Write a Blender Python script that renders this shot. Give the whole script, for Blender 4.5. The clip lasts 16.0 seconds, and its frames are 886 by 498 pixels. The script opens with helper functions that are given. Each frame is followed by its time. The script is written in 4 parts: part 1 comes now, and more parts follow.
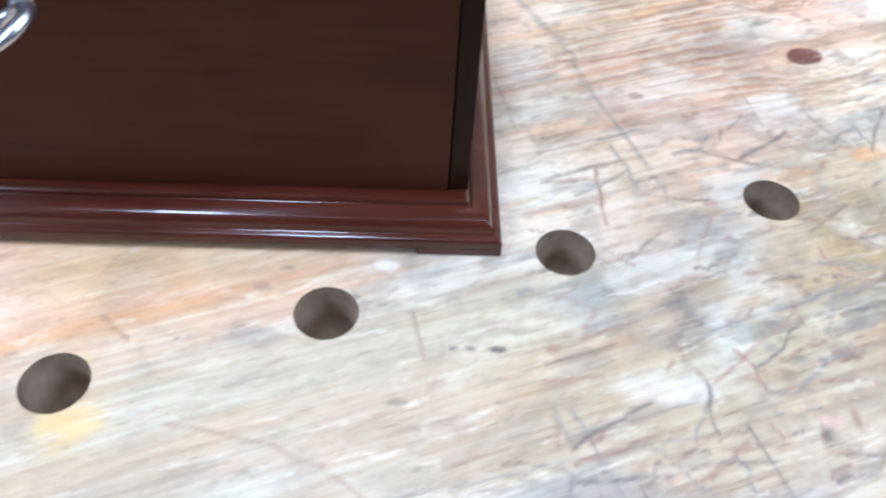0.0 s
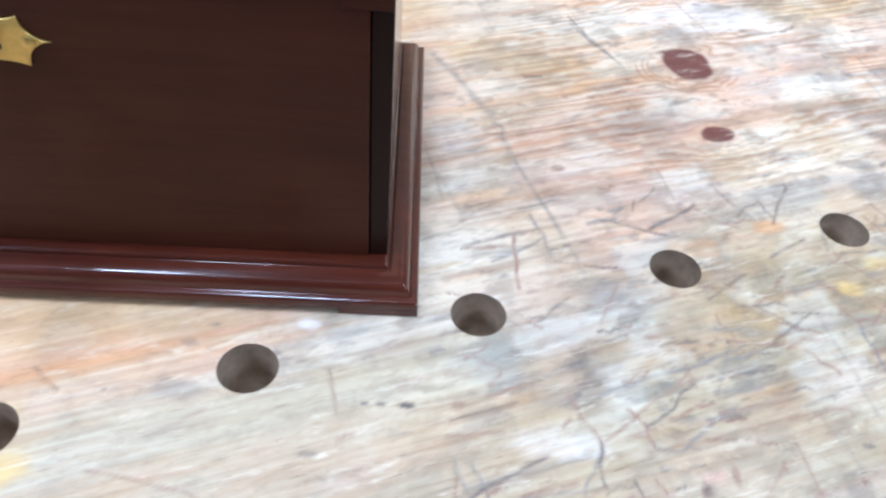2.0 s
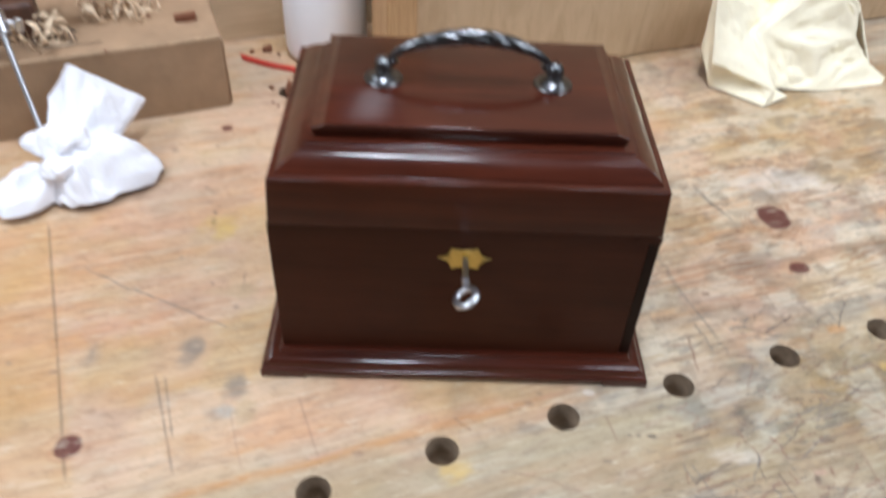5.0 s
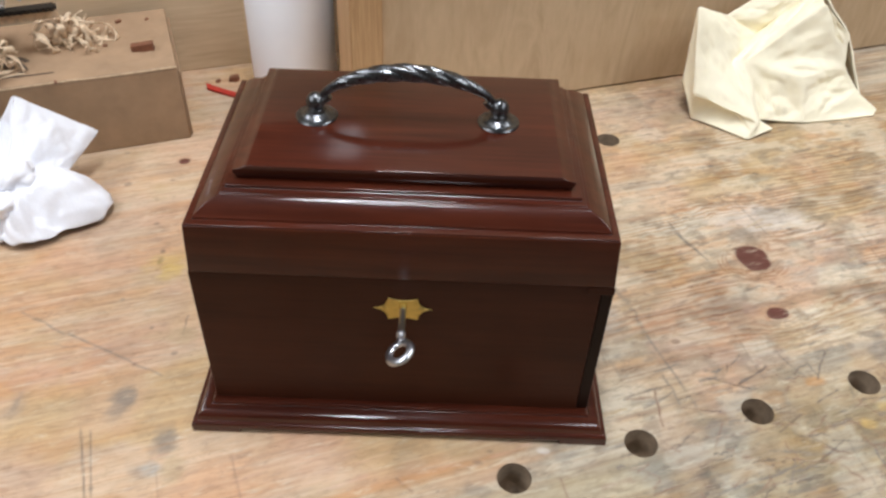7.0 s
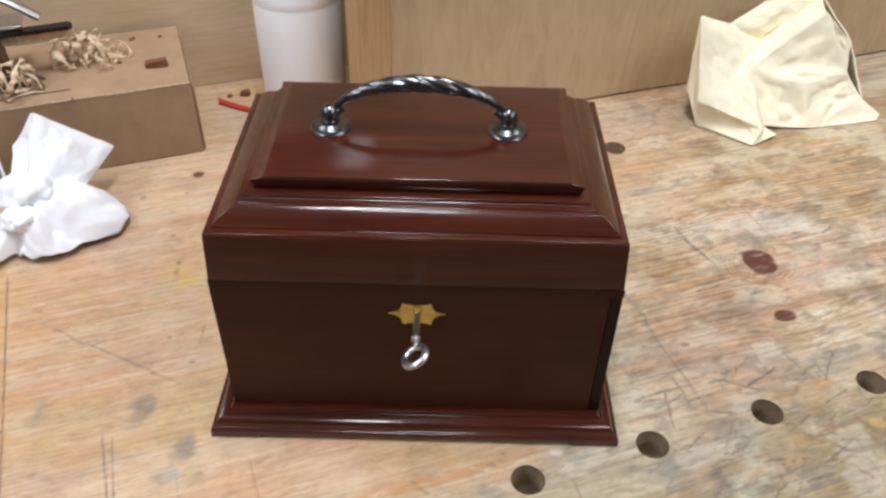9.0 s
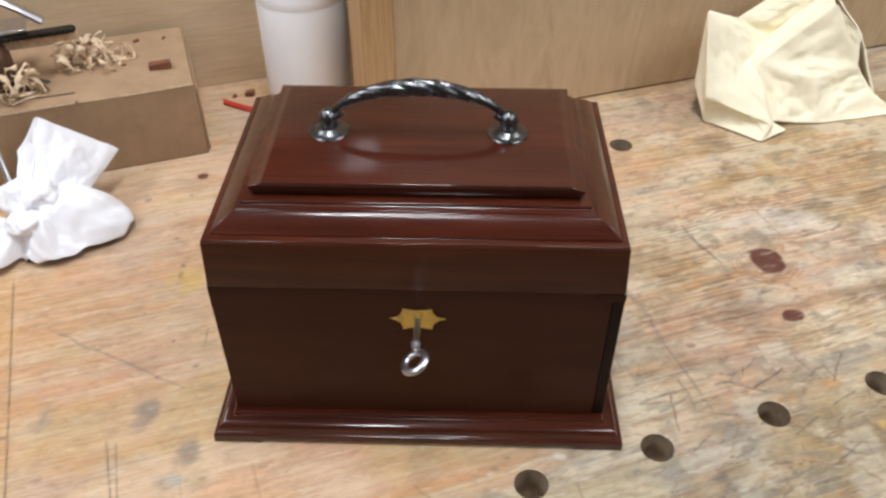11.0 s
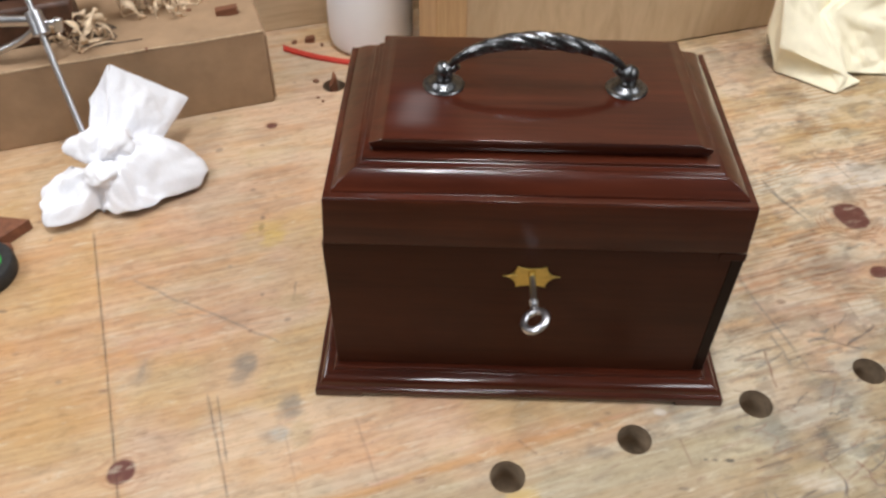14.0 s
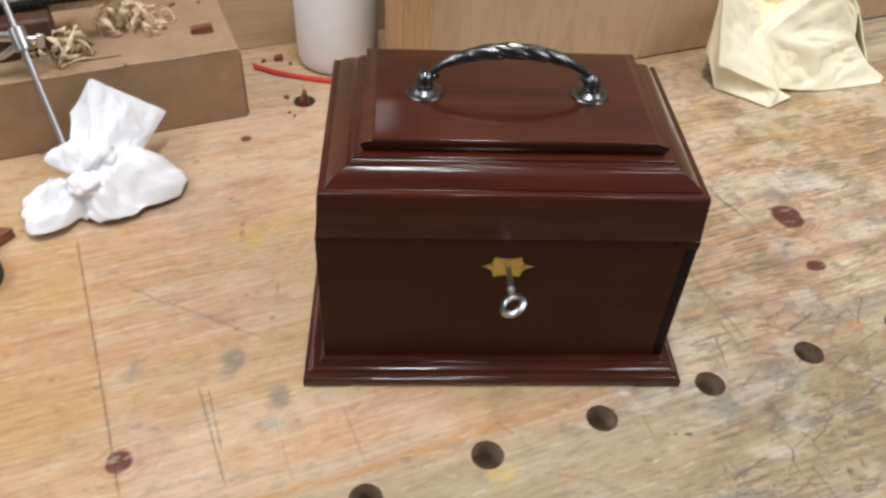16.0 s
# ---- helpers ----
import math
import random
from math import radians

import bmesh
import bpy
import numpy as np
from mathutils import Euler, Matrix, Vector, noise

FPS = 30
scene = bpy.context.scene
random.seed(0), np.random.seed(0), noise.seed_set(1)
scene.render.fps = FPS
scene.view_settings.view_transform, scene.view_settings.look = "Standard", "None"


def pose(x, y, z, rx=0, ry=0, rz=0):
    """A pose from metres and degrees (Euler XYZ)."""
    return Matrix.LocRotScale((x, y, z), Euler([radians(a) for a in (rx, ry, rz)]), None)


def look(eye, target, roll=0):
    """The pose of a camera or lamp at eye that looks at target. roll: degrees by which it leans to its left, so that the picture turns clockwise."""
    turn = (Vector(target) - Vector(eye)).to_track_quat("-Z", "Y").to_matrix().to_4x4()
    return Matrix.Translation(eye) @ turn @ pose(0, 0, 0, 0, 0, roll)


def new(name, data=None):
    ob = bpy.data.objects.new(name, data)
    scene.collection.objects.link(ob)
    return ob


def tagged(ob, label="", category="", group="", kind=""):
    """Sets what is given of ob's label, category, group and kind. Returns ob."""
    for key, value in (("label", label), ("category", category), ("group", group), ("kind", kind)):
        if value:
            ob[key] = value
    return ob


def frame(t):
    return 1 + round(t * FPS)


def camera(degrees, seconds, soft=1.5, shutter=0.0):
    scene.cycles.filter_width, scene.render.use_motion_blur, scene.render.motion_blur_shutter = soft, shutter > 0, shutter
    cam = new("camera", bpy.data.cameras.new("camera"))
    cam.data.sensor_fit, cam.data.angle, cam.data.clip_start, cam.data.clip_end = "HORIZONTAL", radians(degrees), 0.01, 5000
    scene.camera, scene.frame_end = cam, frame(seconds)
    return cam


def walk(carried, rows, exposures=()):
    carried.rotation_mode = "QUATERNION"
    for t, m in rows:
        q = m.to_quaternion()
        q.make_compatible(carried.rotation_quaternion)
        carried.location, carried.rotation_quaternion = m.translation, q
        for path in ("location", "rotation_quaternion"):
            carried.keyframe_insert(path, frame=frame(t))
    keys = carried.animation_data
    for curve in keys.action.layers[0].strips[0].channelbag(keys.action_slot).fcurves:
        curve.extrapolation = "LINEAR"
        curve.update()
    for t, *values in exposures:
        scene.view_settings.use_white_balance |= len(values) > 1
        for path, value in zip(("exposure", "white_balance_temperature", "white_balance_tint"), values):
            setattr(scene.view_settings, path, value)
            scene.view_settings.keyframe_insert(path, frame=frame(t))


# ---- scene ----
cam = camera(57.5, 16.0, soft=2.6, shutter=0.5)
PATH = [
    (0, (0.09, -0.164, 0.196), (0.162, 1.13, -1.327), 3.9),
    (0.5, (0.102, -0.167, 0.199), (0.185, 1.131, -1.32), 3.9),
    (1, (0.107, -0.17, 0.203), (0.205, 1.137, -1.308), 4.4),
    (1.5, (0.109, -0.173, 0.21), (0.213, 1.183, -1.256), 5.2),
    (2, (0.111, -0.174, 0.213), (0.215, 1.218, -1.22), 5.8),
    (2.5, (0.111, -0.18, 0.217), (0.221, 1.234, -1.193), 6.1),
    (3, (0.116, -0.187, 0.226), (0.231, 1.254, -1.156), 6.3),
    (3.5, (0.103, -0.208, 0.256), (0.236, 1.247, -1.109), 6.4),
    (4, (0.069, -0.252, 0.302), (0.174, 1.127, -1.143), 4.9),
    (4.5, (0.023, -0.291, 0.347), (0.096, 1.131, -1.058), 2.8),
    (5, (-0.021, -0.307, 0.394), (0.025, 1.162, -0.963), 3.1),
    (5.2, (-0.03, -0.314, 0.411), (0.017, 1.199, -0.896), 2.6),
    (7.3, (0.021, -0.272, 0.384), (0.021, 1.23, -0.936), 2.1),
    (7.5, (0.02, -0.274, 0.386), (0.013, 1.239, -0.923), 1.8),
    (8, (0.012, -0.282, 0.384), (0.006, 1.23, -0.925), 1.9),
    (8.5, (0.01, -0.286, 0.386), (0.008, 1.227, -0.922), 2.1),
    (9, (0.015, -0.284, 0.389), (0.01, 1.24, -0.907), 1.3),
    (9.2, (0.017, -0.281, 0.392), (0.007, 1.237, -0.91), 1.2),
    (11.5, (0.022, -0.277, 0.392), (-0.02, 1.229, -0.923), -0.1),
    (12, (0.02, -0.276, 0.387), (-0.027, 1.221, -0.938), -0.2),
    (12.5, (0.01, -0.275, 0.385), (-0.075, 1.211, -0.951), -0.7),
    (13, (0.008, -0.28, 0.384), (-0.116, 1.199, -0.955), 0.4),
    (13.5, (-0.003, -0.278, 0.384), (-0.123, 1.179, -0.981), 0.4),
    (14, (-0.038, -0.271, 0.394), (-0.07, 1.144, -1.019), 0.5),
    (14.5, (-0.052, -0.291, 0.398), (0.04, 1.148, -0.987), 2.5),
    (15, (-0.057, -0.317, 0.405), (0.065, 1.119, -0.982), 4.6),
    (15.5, (-0.063, -0.326, 0.408), (0.047, 1.125, -0.964), 4.6),
    (16, (-0.059, -0.309, 0.404), (0.047, 1.154, -0.955), 3.4),
]
EXPOSURES = [(0.0, 0.29, 4700, 10), (3.0, 0.22, 4700, 10), (4.0, 0.16, 4700, 10), (4.6, -0.08, 4850, 10), (5.2, -0.40, 5750, 10), (7.3, -0.42, 5900, 10), (9.0, -0.42, 5900, 10), (13.0, -0.47, 6150, 10), (16.0, -0.52, 6150, 10)]
walk(cam, [(t, look(eye, target, roll)) for t, eye, target, roll in PATH], EXPOSURES)

# ---------------------------------------------------------------- world and lamps
world = bpy.data.worlds.new("room_air")
world.use_nodes = True
world.node_tree.nodes["Background"].inputs[0].default_value = (0.9, 0.95, 1.0, 1)
world.node_tree.nodes["Background"].inputs[1].default_value = 0.05
scene.world = world

CEIL, FLOOR = 1.75, -0.9


def batten_or_fill(x, y, length, width, watts, turn=0.0):
    """The area lamp of a ceiling batten, inferred from reflections or added as unseen fill."""
    lamp = bpy.data.lights.new("tube", "AREA")
    lamp.shape, lamp.size, lamp.size_y, lamp.energy, lamp.color = "RECTANGLE", width, length, watts, (1.0, 0.98, 0.96)
    ob = new("batten_or_fill_lamp", lamp)
    ob.matrix_world = pose(x, y, CEIL - 0.075, 0, 0, turn)
    return ob


# First three follow reflections; the side and corner lamps are unseen fill, added.
LAMPS = [(-0.120, 0.0, 0.7, 0.11, 14, 0), (0.035, 0.0, 0.7, 0.11, 14, 0), (-0.36, 1.6, 0.7, 0.14, 0.8, 0),
         (-1.5, -0.2, 1.5, 0.5, 32, 0), (1.5, -0.2, 1.5, 0.5, 29, 0), (-1.9, -1.6, 1.2, 0.4, 24, 90), (1.9, -1.6, 1.2, 0.4, 24, 90)]
for row in LAMPS:
    batten_or_fill(*row)

# ---------------------------------------------------------------- materials


def material(name):
    m = bpy.data.materials.new(name)
    m.use_nodes = True
    return m, m.node_tree, m.node_tree.nodes["Principled BSDF"]


def add(nt, kind, **inputs):
    n = nt.nodes.new(kind)
    for key, value in inputs.items():
        if key == "p_attribute_name":
            n.attribute_name = value
            continue
        if key == "p_operation":
            n.operation = value
            continue
        socket = n.inputs[int(key[1:])] if key[1:].isdigit() else n.inputs[key.replace("_", " ")]
        if isinstance(value, bpy.types.NodeSocket):
            nt.links.new(value, socket)
        else:
            socket.default_value = value
    return n


def ramp(nt, fac, *stops):
    n = add(nt, "ShaderNodeValToRGB", Fac=fac)
    e = n.color_ramp.elements
    while len(e) < len(stops):
        e.new(0.5)
    for el, (at, c) in zip(e, stops):
        el.position, el.color = at, (*c, 1) if len(c) == 3 else c
    return n.outputs["Color"]


def mixed(nt, kind, fac, a, b):
    n = nt.nodes.new("ShaderNodeMix")
    n.data_type, n.blend_type = "RGBA", kind
    for socket, value in ((n.inputs[0], fac), (n.inputs[6], a), (n.inputs[7], b)):
        if isinstance(value, bpy.types.NodeSocket):
            nt.links.new(value, socket)
        else:
            socket.default_value = value if not isinstance(value, tuple) or len(value) == 4 else (*value, 1)
    return n.outputs[2]


def coords(nt, scale=(1, 1, 1), turn=(0, 0, 0), kind="Object"):
    c = add(nt, "ShaderNodeTexCoord")
    return add(nt, "ShaderNodeMapping", Vector=c.outputs[kind], Scale=scale, Rotation=[radians(a) for a in turn]).outputs[0]


def tex(nt, vector, scale, detail=4.0, rough=0.55, distortion=0.0):
    return add(nt, "ShaderNodeTexNoise", Vector=vector, Scale=scale, Detail=detail, Roughness=rough, Distortion=distortion).outputs[0]


def bumped(nt, bsdf, height, strength, distance):
    b = add(nt, "ShaderNodeBump", Height=height, Strength=strength, Distance=distance)
    nt.links.new(b.outputs[0], bsdf.inputs["Normal"])


def mahogany(name, dark, light, rough=0.33, along=0, coat=1.0, spec=0.12):
    m, nt, bsdf = material(name)
    s = [90.0, 90.0, 90.0]
    s[along] = 6.0
    fine = tex(nt, coords(nt, s), 3.0, 5, 0.6, 0.3)
    s2 = [22.0, 22.0, 22.0]
    s2[along] = 2.5
    broad = tex(nt, coords(nt, s2), 1.0, 3, 0.5, 0.8)
    f = mixed(nt, "MIX", 0.55, fine, broad)
    col = ramp(nt, f, (0.34, dark), (0.68, light))
    patch = tex(nt, coords(nt, (1, 1, 1)), 26, 2)
    col = mixed(nt, "MULTIPLY", 0.45, col, ramp(nt, patch, (0.3, (0.66, 0.63, 0.6)), (0.65, (1, 1, 1))))
    nt.links.new(col, bsdf.inputs["Base Color"])
    smear = tex(nt, coords(nt, (1, 1, 1)), 60, 3)
    r = add(nt, "ShaderNodeMapRange", Value=smear)
    r.inputs[3].default_value, r.inputs[4].default_value = rough * 0.8, rough * 1.35
    nt.links.new(r.outputs[0], bsdf.inputs["Roughness"])
    bsdf.inputs["Coat Weight"].default_value, bsdf.inputs["Coat Roughness"].default_value = coat, 0.13
    bsdf.inputs["Specular IOR Level"].default_value = spec
    bumped(nt, bsdf, f, 0.12, 0.0006)
    return m


MAHOGANY = mahogany("polished_mahogany", (0.029, 0.0058, 0.0026), (0.092, 0.0196, 0.0080))
MAHOGANY_SIDE = mahogany("polished_mahogany_side", (0.029, 0.0058, 0.0026), (0.092, 0.0196, 0.0080), along=1)
# same mahogany: caught light coloured into the rail, lid shade into the front
MAHOGANY_RAIL = mahogany("polished_mahogany_rail_lit", (0.046, 0.0092, 0.0036), (0.112, 0.0258, 0.0088), 0.34, coat=0.1, spec=0.14)
MAHOGANY_FRONT = mahogany("polished_mahogany_front_shaded", (0.039, 0.0114, 0.0052), (0.071, 0.0208, 0.0094), 0.36, coat=0.05, spec=0.12)
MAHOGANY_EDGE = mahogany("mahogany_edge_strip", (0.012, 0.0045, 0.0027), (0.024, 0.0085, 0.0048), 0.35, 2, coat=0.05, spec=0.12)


def plain(name, colour, rough, metal=0.0, noise_scale=60.0, vary=0.25, bump=0.1, depth=0.0005):
    m, nt, bsdf = material(name)
    n = tex(nt, coords(nt), noise_scale, 5, 0.6)
    low = tuple(c * (1 - vary) for c in colour)
    high = tuple(min(1, c * (1 + vary * 0.6)) for c in colour)
    nt.links.new(ramp(nt, n, (0.3, low), (0.7, high)), bsdf.inputs["Base Color"])
    bsdf.inputs["Metallic"].default_value = metal
    r = add(nt, "ShaderNodeMapRange", Value=tex(nt, coords(nt), noise_scale * 2.3, 3))
    r.inputs[3].default_value, r.inputs[4].default_value = rough * 0.8, min(1, rough * 1.25)
    nt.links.new(r.outputs[0], bsdf.inputs["Roughness"])
    if bump:
        bumped(nt, bsdf, n, bump, depth)
    return m


BRASS = plain("satin_brass", (0.66, 0.49, 0.15), 0.42, 1.0, 300, 0.15, 0.05, 0.0002)
PEWTER = plain("antiqued_silver", (0.19, 0.195, 0.2), 0.28, 1.0, 350, 0.5, 0.15, 0.0003)
STEEL = plain("polished_steel", (0.62, 0.62, 0.64), 0.3, 1.0, 200, 0.1, 0.0)
BLACK_STEEL = plain("blackened_steel", (0.03, 0.028, 0.026), 0.45, 0.6, 200, 0.4, 0.1, 0.0003)
CARD = plain("brown_cardboard", (0.36, 0.235, 0.135), 0.8, 0, 45, 0.16, 0.15, 0.0005)
CARD_EDGE = plain("cardboard_edge", (0.5, 0.36, 0.22), 0.85, 0, 400, 0.3, 0.3, 0.0005)
RAG = plain("white_cotton", (0.87, 0.87, 0.90), 0.95, 0, 700, 0.05, 0.15, 0.0003)
DUSTER = plain("yellow_cotton", (0.95, 0.86, 0.64), 0.95, 0, 28, 0.13, 0.3, 0.0006)
PLASTIC = plain("white_plastic", (0.93, 0.95, 0.99), 0.35, 0, 20, 0.04, 0.0)
RED = plain("red_plastic", (0.5, 0.035, 0.02), 0.45, 0, 120, 0.2, 0.05)
SHAVING = plain("pine_shaving", (0.78, 0.6, 0.4), 0.8, 0, 300, 0.25, 0.2, 0.0003)
OFFCUT = plain("brown_offcut", (0.2, 0.075, 0.035), 0.65, 0, 200, 0.35, 0.2, 0.0004)
WALNUT = plain("dark_brown_wood", (0.09, 0.04, 0.022), 0.5, 0, 120, 0.4, 0.15, 0.0004)
GREEN = plain("green_plastic", (0.05, 0.4, 0.07), 0.4, 0, 90, 0.15, 0.0)
RUBBER = plain("black_rubber", (0.02, 0.02, 0.02), 0.6, 0, 200, 0.3, 0.1)
SLOT = plain("dark_gap", (0.01, 0.007, 0.005), 0.8, 0, 200, 0.3, 0.0)
PAINT = plain("off_white_paint", (0.7, 0.69, 0.66), 0.7, 0, 3, 0.06, 0.05)
# dull tone for the unseen room shell, chosen to darken reflections
DULL = plain("brown_grey_unseen_room", (0.2, 0.17, 0.14), 0.8, 0, 3, 0.2, 0.05)
CONCRETE = plain("grey_concrete", (0.24, 0.23, 0.22), 0.85, 0, 6, 0.2, 0.1)


def board(name, light, dark, scale, strength=0.5):
    """Pale planed or plywood boards, with grain along the local z or x by scale."""
    m, nt, bsdf = material(name)
    bands = tex(nt, coords(nt, scale), 1.0, 4, 0.55, 1.4)
    fibre = tex(nt, coords(nt, [v * 6 for v in scale]), 1.0, 4, 0.6)
    col = ramp(nt, bands, (0.3, dark), (0.5, light), (0.62, tuple((a + b) / 2 for a, b in zip(light, dark))), (0.75, light))
    col = mixed(nt, "MULTIPLY", strength, col, ramp(nt, fibre, (0.3, (0.72, 0.66, 0.58)), (0.65, (1, 1, 1))))
    blot_n = tex(nt, coords(nt), 9, 4)
    col = mixed(nt, "MULTIPLY", 0.5, col, ramp(nt, blot_n, (0.3, (0.8, 0.74, 0.66)), (0.6, (1, 1, 1))))
    nt.links.new(col, bsdf.inputs["Base Color"])
    bsdf.inputs["Roughness"].default_value = 0.6
    bumped(nt, bsdf, fibre, 0.15, 0.0006)
    return m


PLY = board("plywood_face", (0.6, 0.45, 0.28), (0.5, 0.365, 0.22), (34, 34, 7), 0.35)
WALL_BOARD = board("pale_back_board", (0.7, 0.55, 0.36), (0.6, 0.45, 0.28), (5, 60, 60), 0.4)
POST = board("pine_post", (0.62, 0.41, 0.21), (0.42, 0.24, 0.1), (160, 160, 5), 0.6)

# ---------------------------------------------------------------- building blocks


def mesh_of(name, bm, mat, smooth=None):
    me = bpy.data.meshes.new(name)
    bmesh.ops.recalc_face_normals(bm, faces=bm.faces)
    bm.to_mesh(me)
    bm.free()
    me.materials.append(mat)
    if smooth is not None:
        me.polygons.foreach_set("use_smooth", [True] * len(me.polygons))
        me.set_sharp_from_angle(angle=radians(smooth))
    return me


def part(name, bm, mat, parent, label="", smooth=35, bevel=0.0):
    ob = new(name, mesh_of(name, bm, mat, smooth))
    ob.parent = parent
    if label:
        tagged(ob, label)
    if bevel:
        mod = ob.modifiers.new("edge", "BEVEL")
        mod.width, mod.segments, mod.limit_method, mod.angle_limit = bevel, 2, "ANGLE", radians(40)
    return ob


def thing(name, m, label, category, group="", kind=""):
    ob = new(name)
    ob.empty_display_size = 0.02
    ob.matrix_world = m
    return tagged(ob, label, category, group, kind)


def solid(name, bm, mat, m, label, category, smooth=35, bevel=0.0, kind=""):
    ob = part(name, bm, mat, None, "", smooth, bevel)
    ob.matrix_world = m
    return tagged(ob, label, category, "", kind)


def box(x0, x1, y0, y1, z0, z1, bm=None):
    bm = bm or bmesh.new()
    v = [bm.verts.new((x, y, z)) for z in (z0, z1) for x, y in ((x0, y0), (x1, y0), (x1, y1), (x0, y1))]
    for f in ((3, 2, 1, 0), (4, 5, 6, 7), (0, 1, 5, 4), (1, 2, 6, 5), (2, 3, 7, 6), (3, 0, 4, 7)):
        bm.faces.new([v[i] for i in f])
    return bm


def lathe(profile, steps=40, bm=None, m=None):
    """Turns (radius, z) pairs about z."""
    bm = bm or bmesh.new()
    m = m or Matrix()
    rings = []
    for r, z in profile:
        if r < 1e-6:
            rings.append([bm.verts.new(m @ Vector((0, 0, z)))])
        else:
            rings.append([bm.verts.new(m @ Vector((r * math.cos(2 * math.pi * i / steps), r * math.sin(2 * math.pi * i / steps), z))) for i in range(steps)])
    for a, b in zip(rings, rings[1:]):
        for i in range(steps):
            j = (i + 1) % steps
            q = [a[i % len(a)], a[j % len(a)], b[j % len(b)], b[i % len(b)]]
            q = list(dict.fromkeys(q))
            if len(q) > 2:
                bm.faces.new(q)
    return bm


def tube(points, radius, steps=12, bm=None, shape=None):
    """A rod along points; radius is a number or a function of 0..1; shape(angle, s) scales the section."""
    bm = bm or bmesh.new()
    pts = [Vector(p) for p in points]
    rings, up = [], Vector((0.13, 0.21, 0.97))
    for i, p in enumerate(pts):
        d = (pts[min(i + 1, len(pts) - 1)] - pts[max(i - 1, 0)]).normalized()
        side = d.cross(up).normalized()
        up = side.cross(d).normalized()
        s = i / (len(pts) - 1)
        r = radius(s) if callable(radius) else radius
        rings.append([bm.verts.new(p + (side * math.cos(a) + up * math.sin(a)) * r * (shape(a, s) if shape else 1))
                      for a in (2 * math.pi * k / steps for k in range(steps))])
    for a, b in zip(rings, rings[1:]):
        for k in range(steps):
            bm.faces.new((a[k], a[(k + 1) % steps], b[(k + 1) % steps], b[k]))
    bm.faces.new(rings[0][::-1]), bm.faces.new(rings[-1])
    return bm


def moulding(profile, x0, x1, y0, y1, front=1.0, back=1.0, cap=True):
    """A profile of (inset, z) pairs carried round a rectangle with mitred corners."""
    bm = bmesh.new()
    rings = []
    for d, z, *own in profile:
        f = own[0] if own else d * front
        rings.append([bm.verts.new(p) for p in ((x0 + d, y0 + f, z), (x1 - d, y0 + f, z), (x1 - d, y1 - d * back, z), (x0 + d, y1 - d * back, z))])
    for a, b in zip(rings, rings[1:]):
        for i in range(4):
            bm.faces.new((a[i], a[(i + 1) % 4], b[(i + 1) % 4], b[i]))
    if cap:
        bm.faces.new(rings[0][::-1]), bm.faces.new(rings[-1])
    return bm


# ---------------------------------------------------------------- room
ROOM = 3.2


def room_slab(name, x0, x1, y0, y1, z0, z1, mat, label, category):
    solid(name, box(x0, x1, y0, y1, z0, z1), mat, Matrix(), label, category, kind="structure")


room_slab("floor", -ROOM, ROOM, -ROOM, ROOM, FLOOR - 0.1, FLOOR, CONCRETE, "bare grey concrete workshop floor", "floor")
# unseen ceiling and walls, added to shape what the polish reflects
room_slab("ceiling", -ROOM, ROOM, -ROOM, ROOM, CEIL, CEIL + 0.1, DULL, "unseen plain dull brown-grey ceiling, added to keep reflections dark", "ceiling")
room_slab("wall_north", -ROOM, ROOM, ROOM, ROOM + 0.1, FLOOR - 0.1, CEIL + 0.1, DULL, "unseen plain dull brown-grey wall, added to keep reflections dark", "wall")
room_slab("wall_south", -ROOM, ROOM, -ROOM - 0.1, -ROOM, FLOOR - 0.1, CEIL + 0.1, DULL, "unseen plain dull brown-grey wall, added to keep reflections dark", "wall")
room_slab("wall_east", ROOM, ROOM + 0.1, -ROOM, ROOM, FLOOR - 0.1, CEIL + 0.1, DULL, "unseen plain dull brown-grey wall, added to keep reflections dark", "wall")
room_slab("wall_west", -ROOM - 0.1, -ROOM, -ROOM, ROOM, FLOOR - 0.1, CEIL + 0.1, DULL, "unseen plain dull brown-grey wall, added to keep reflections dark", "wall")
# every lamp gets a housing, the added fill lamps too
for x, y, length, width, _, turn in LAMPS:
    fixture = thing("ceiling_or_fill_light", pose(x, y, CEIL, 0, 0, turn), "white ceiling batten light, switched on; side and corner ones added as unseen fill", "lamp", "ceiling lights")
    part("housing", box(-width / 2 - 0.008, width / 2 + 0.008, -length / 2 - 0.02, length / 2 + 0.02, -0.07, 0), PAINT, fixture)

# ---------------------------------------------------------------- workbench
TH = 19.5
BENCH = pose(0, 0, 0, 0, 0, TH)
CT, ST = math.cos(radians(TH)), math.sin(radians(TH))


def to_bench(x, y):
    return x * CT + y * ST, -x * ST + y * CT


def bench_pose(u, v, z=0.0, turn=0.0):
    return BENCH @ pose(u, v, z, 0, 0, turn)


U0, U1, V0, V1, STEP = -0.46, 0.54, -0.166, 0.47, 0.0009
us = np.concatenate([np.arange(-1.0, U0, 0.03), np.arange(U0, U1, STEP), np.arange(U1, 1.0, 0.03), [1.0]])
vs = np.concatenate([np.arange(V0, V1, STEP), np.arange(V1, 0.56, 0.02)])
GU, GV = np.meshgrid(us, vs, indexing="ij")
NU, NV = GU.shape


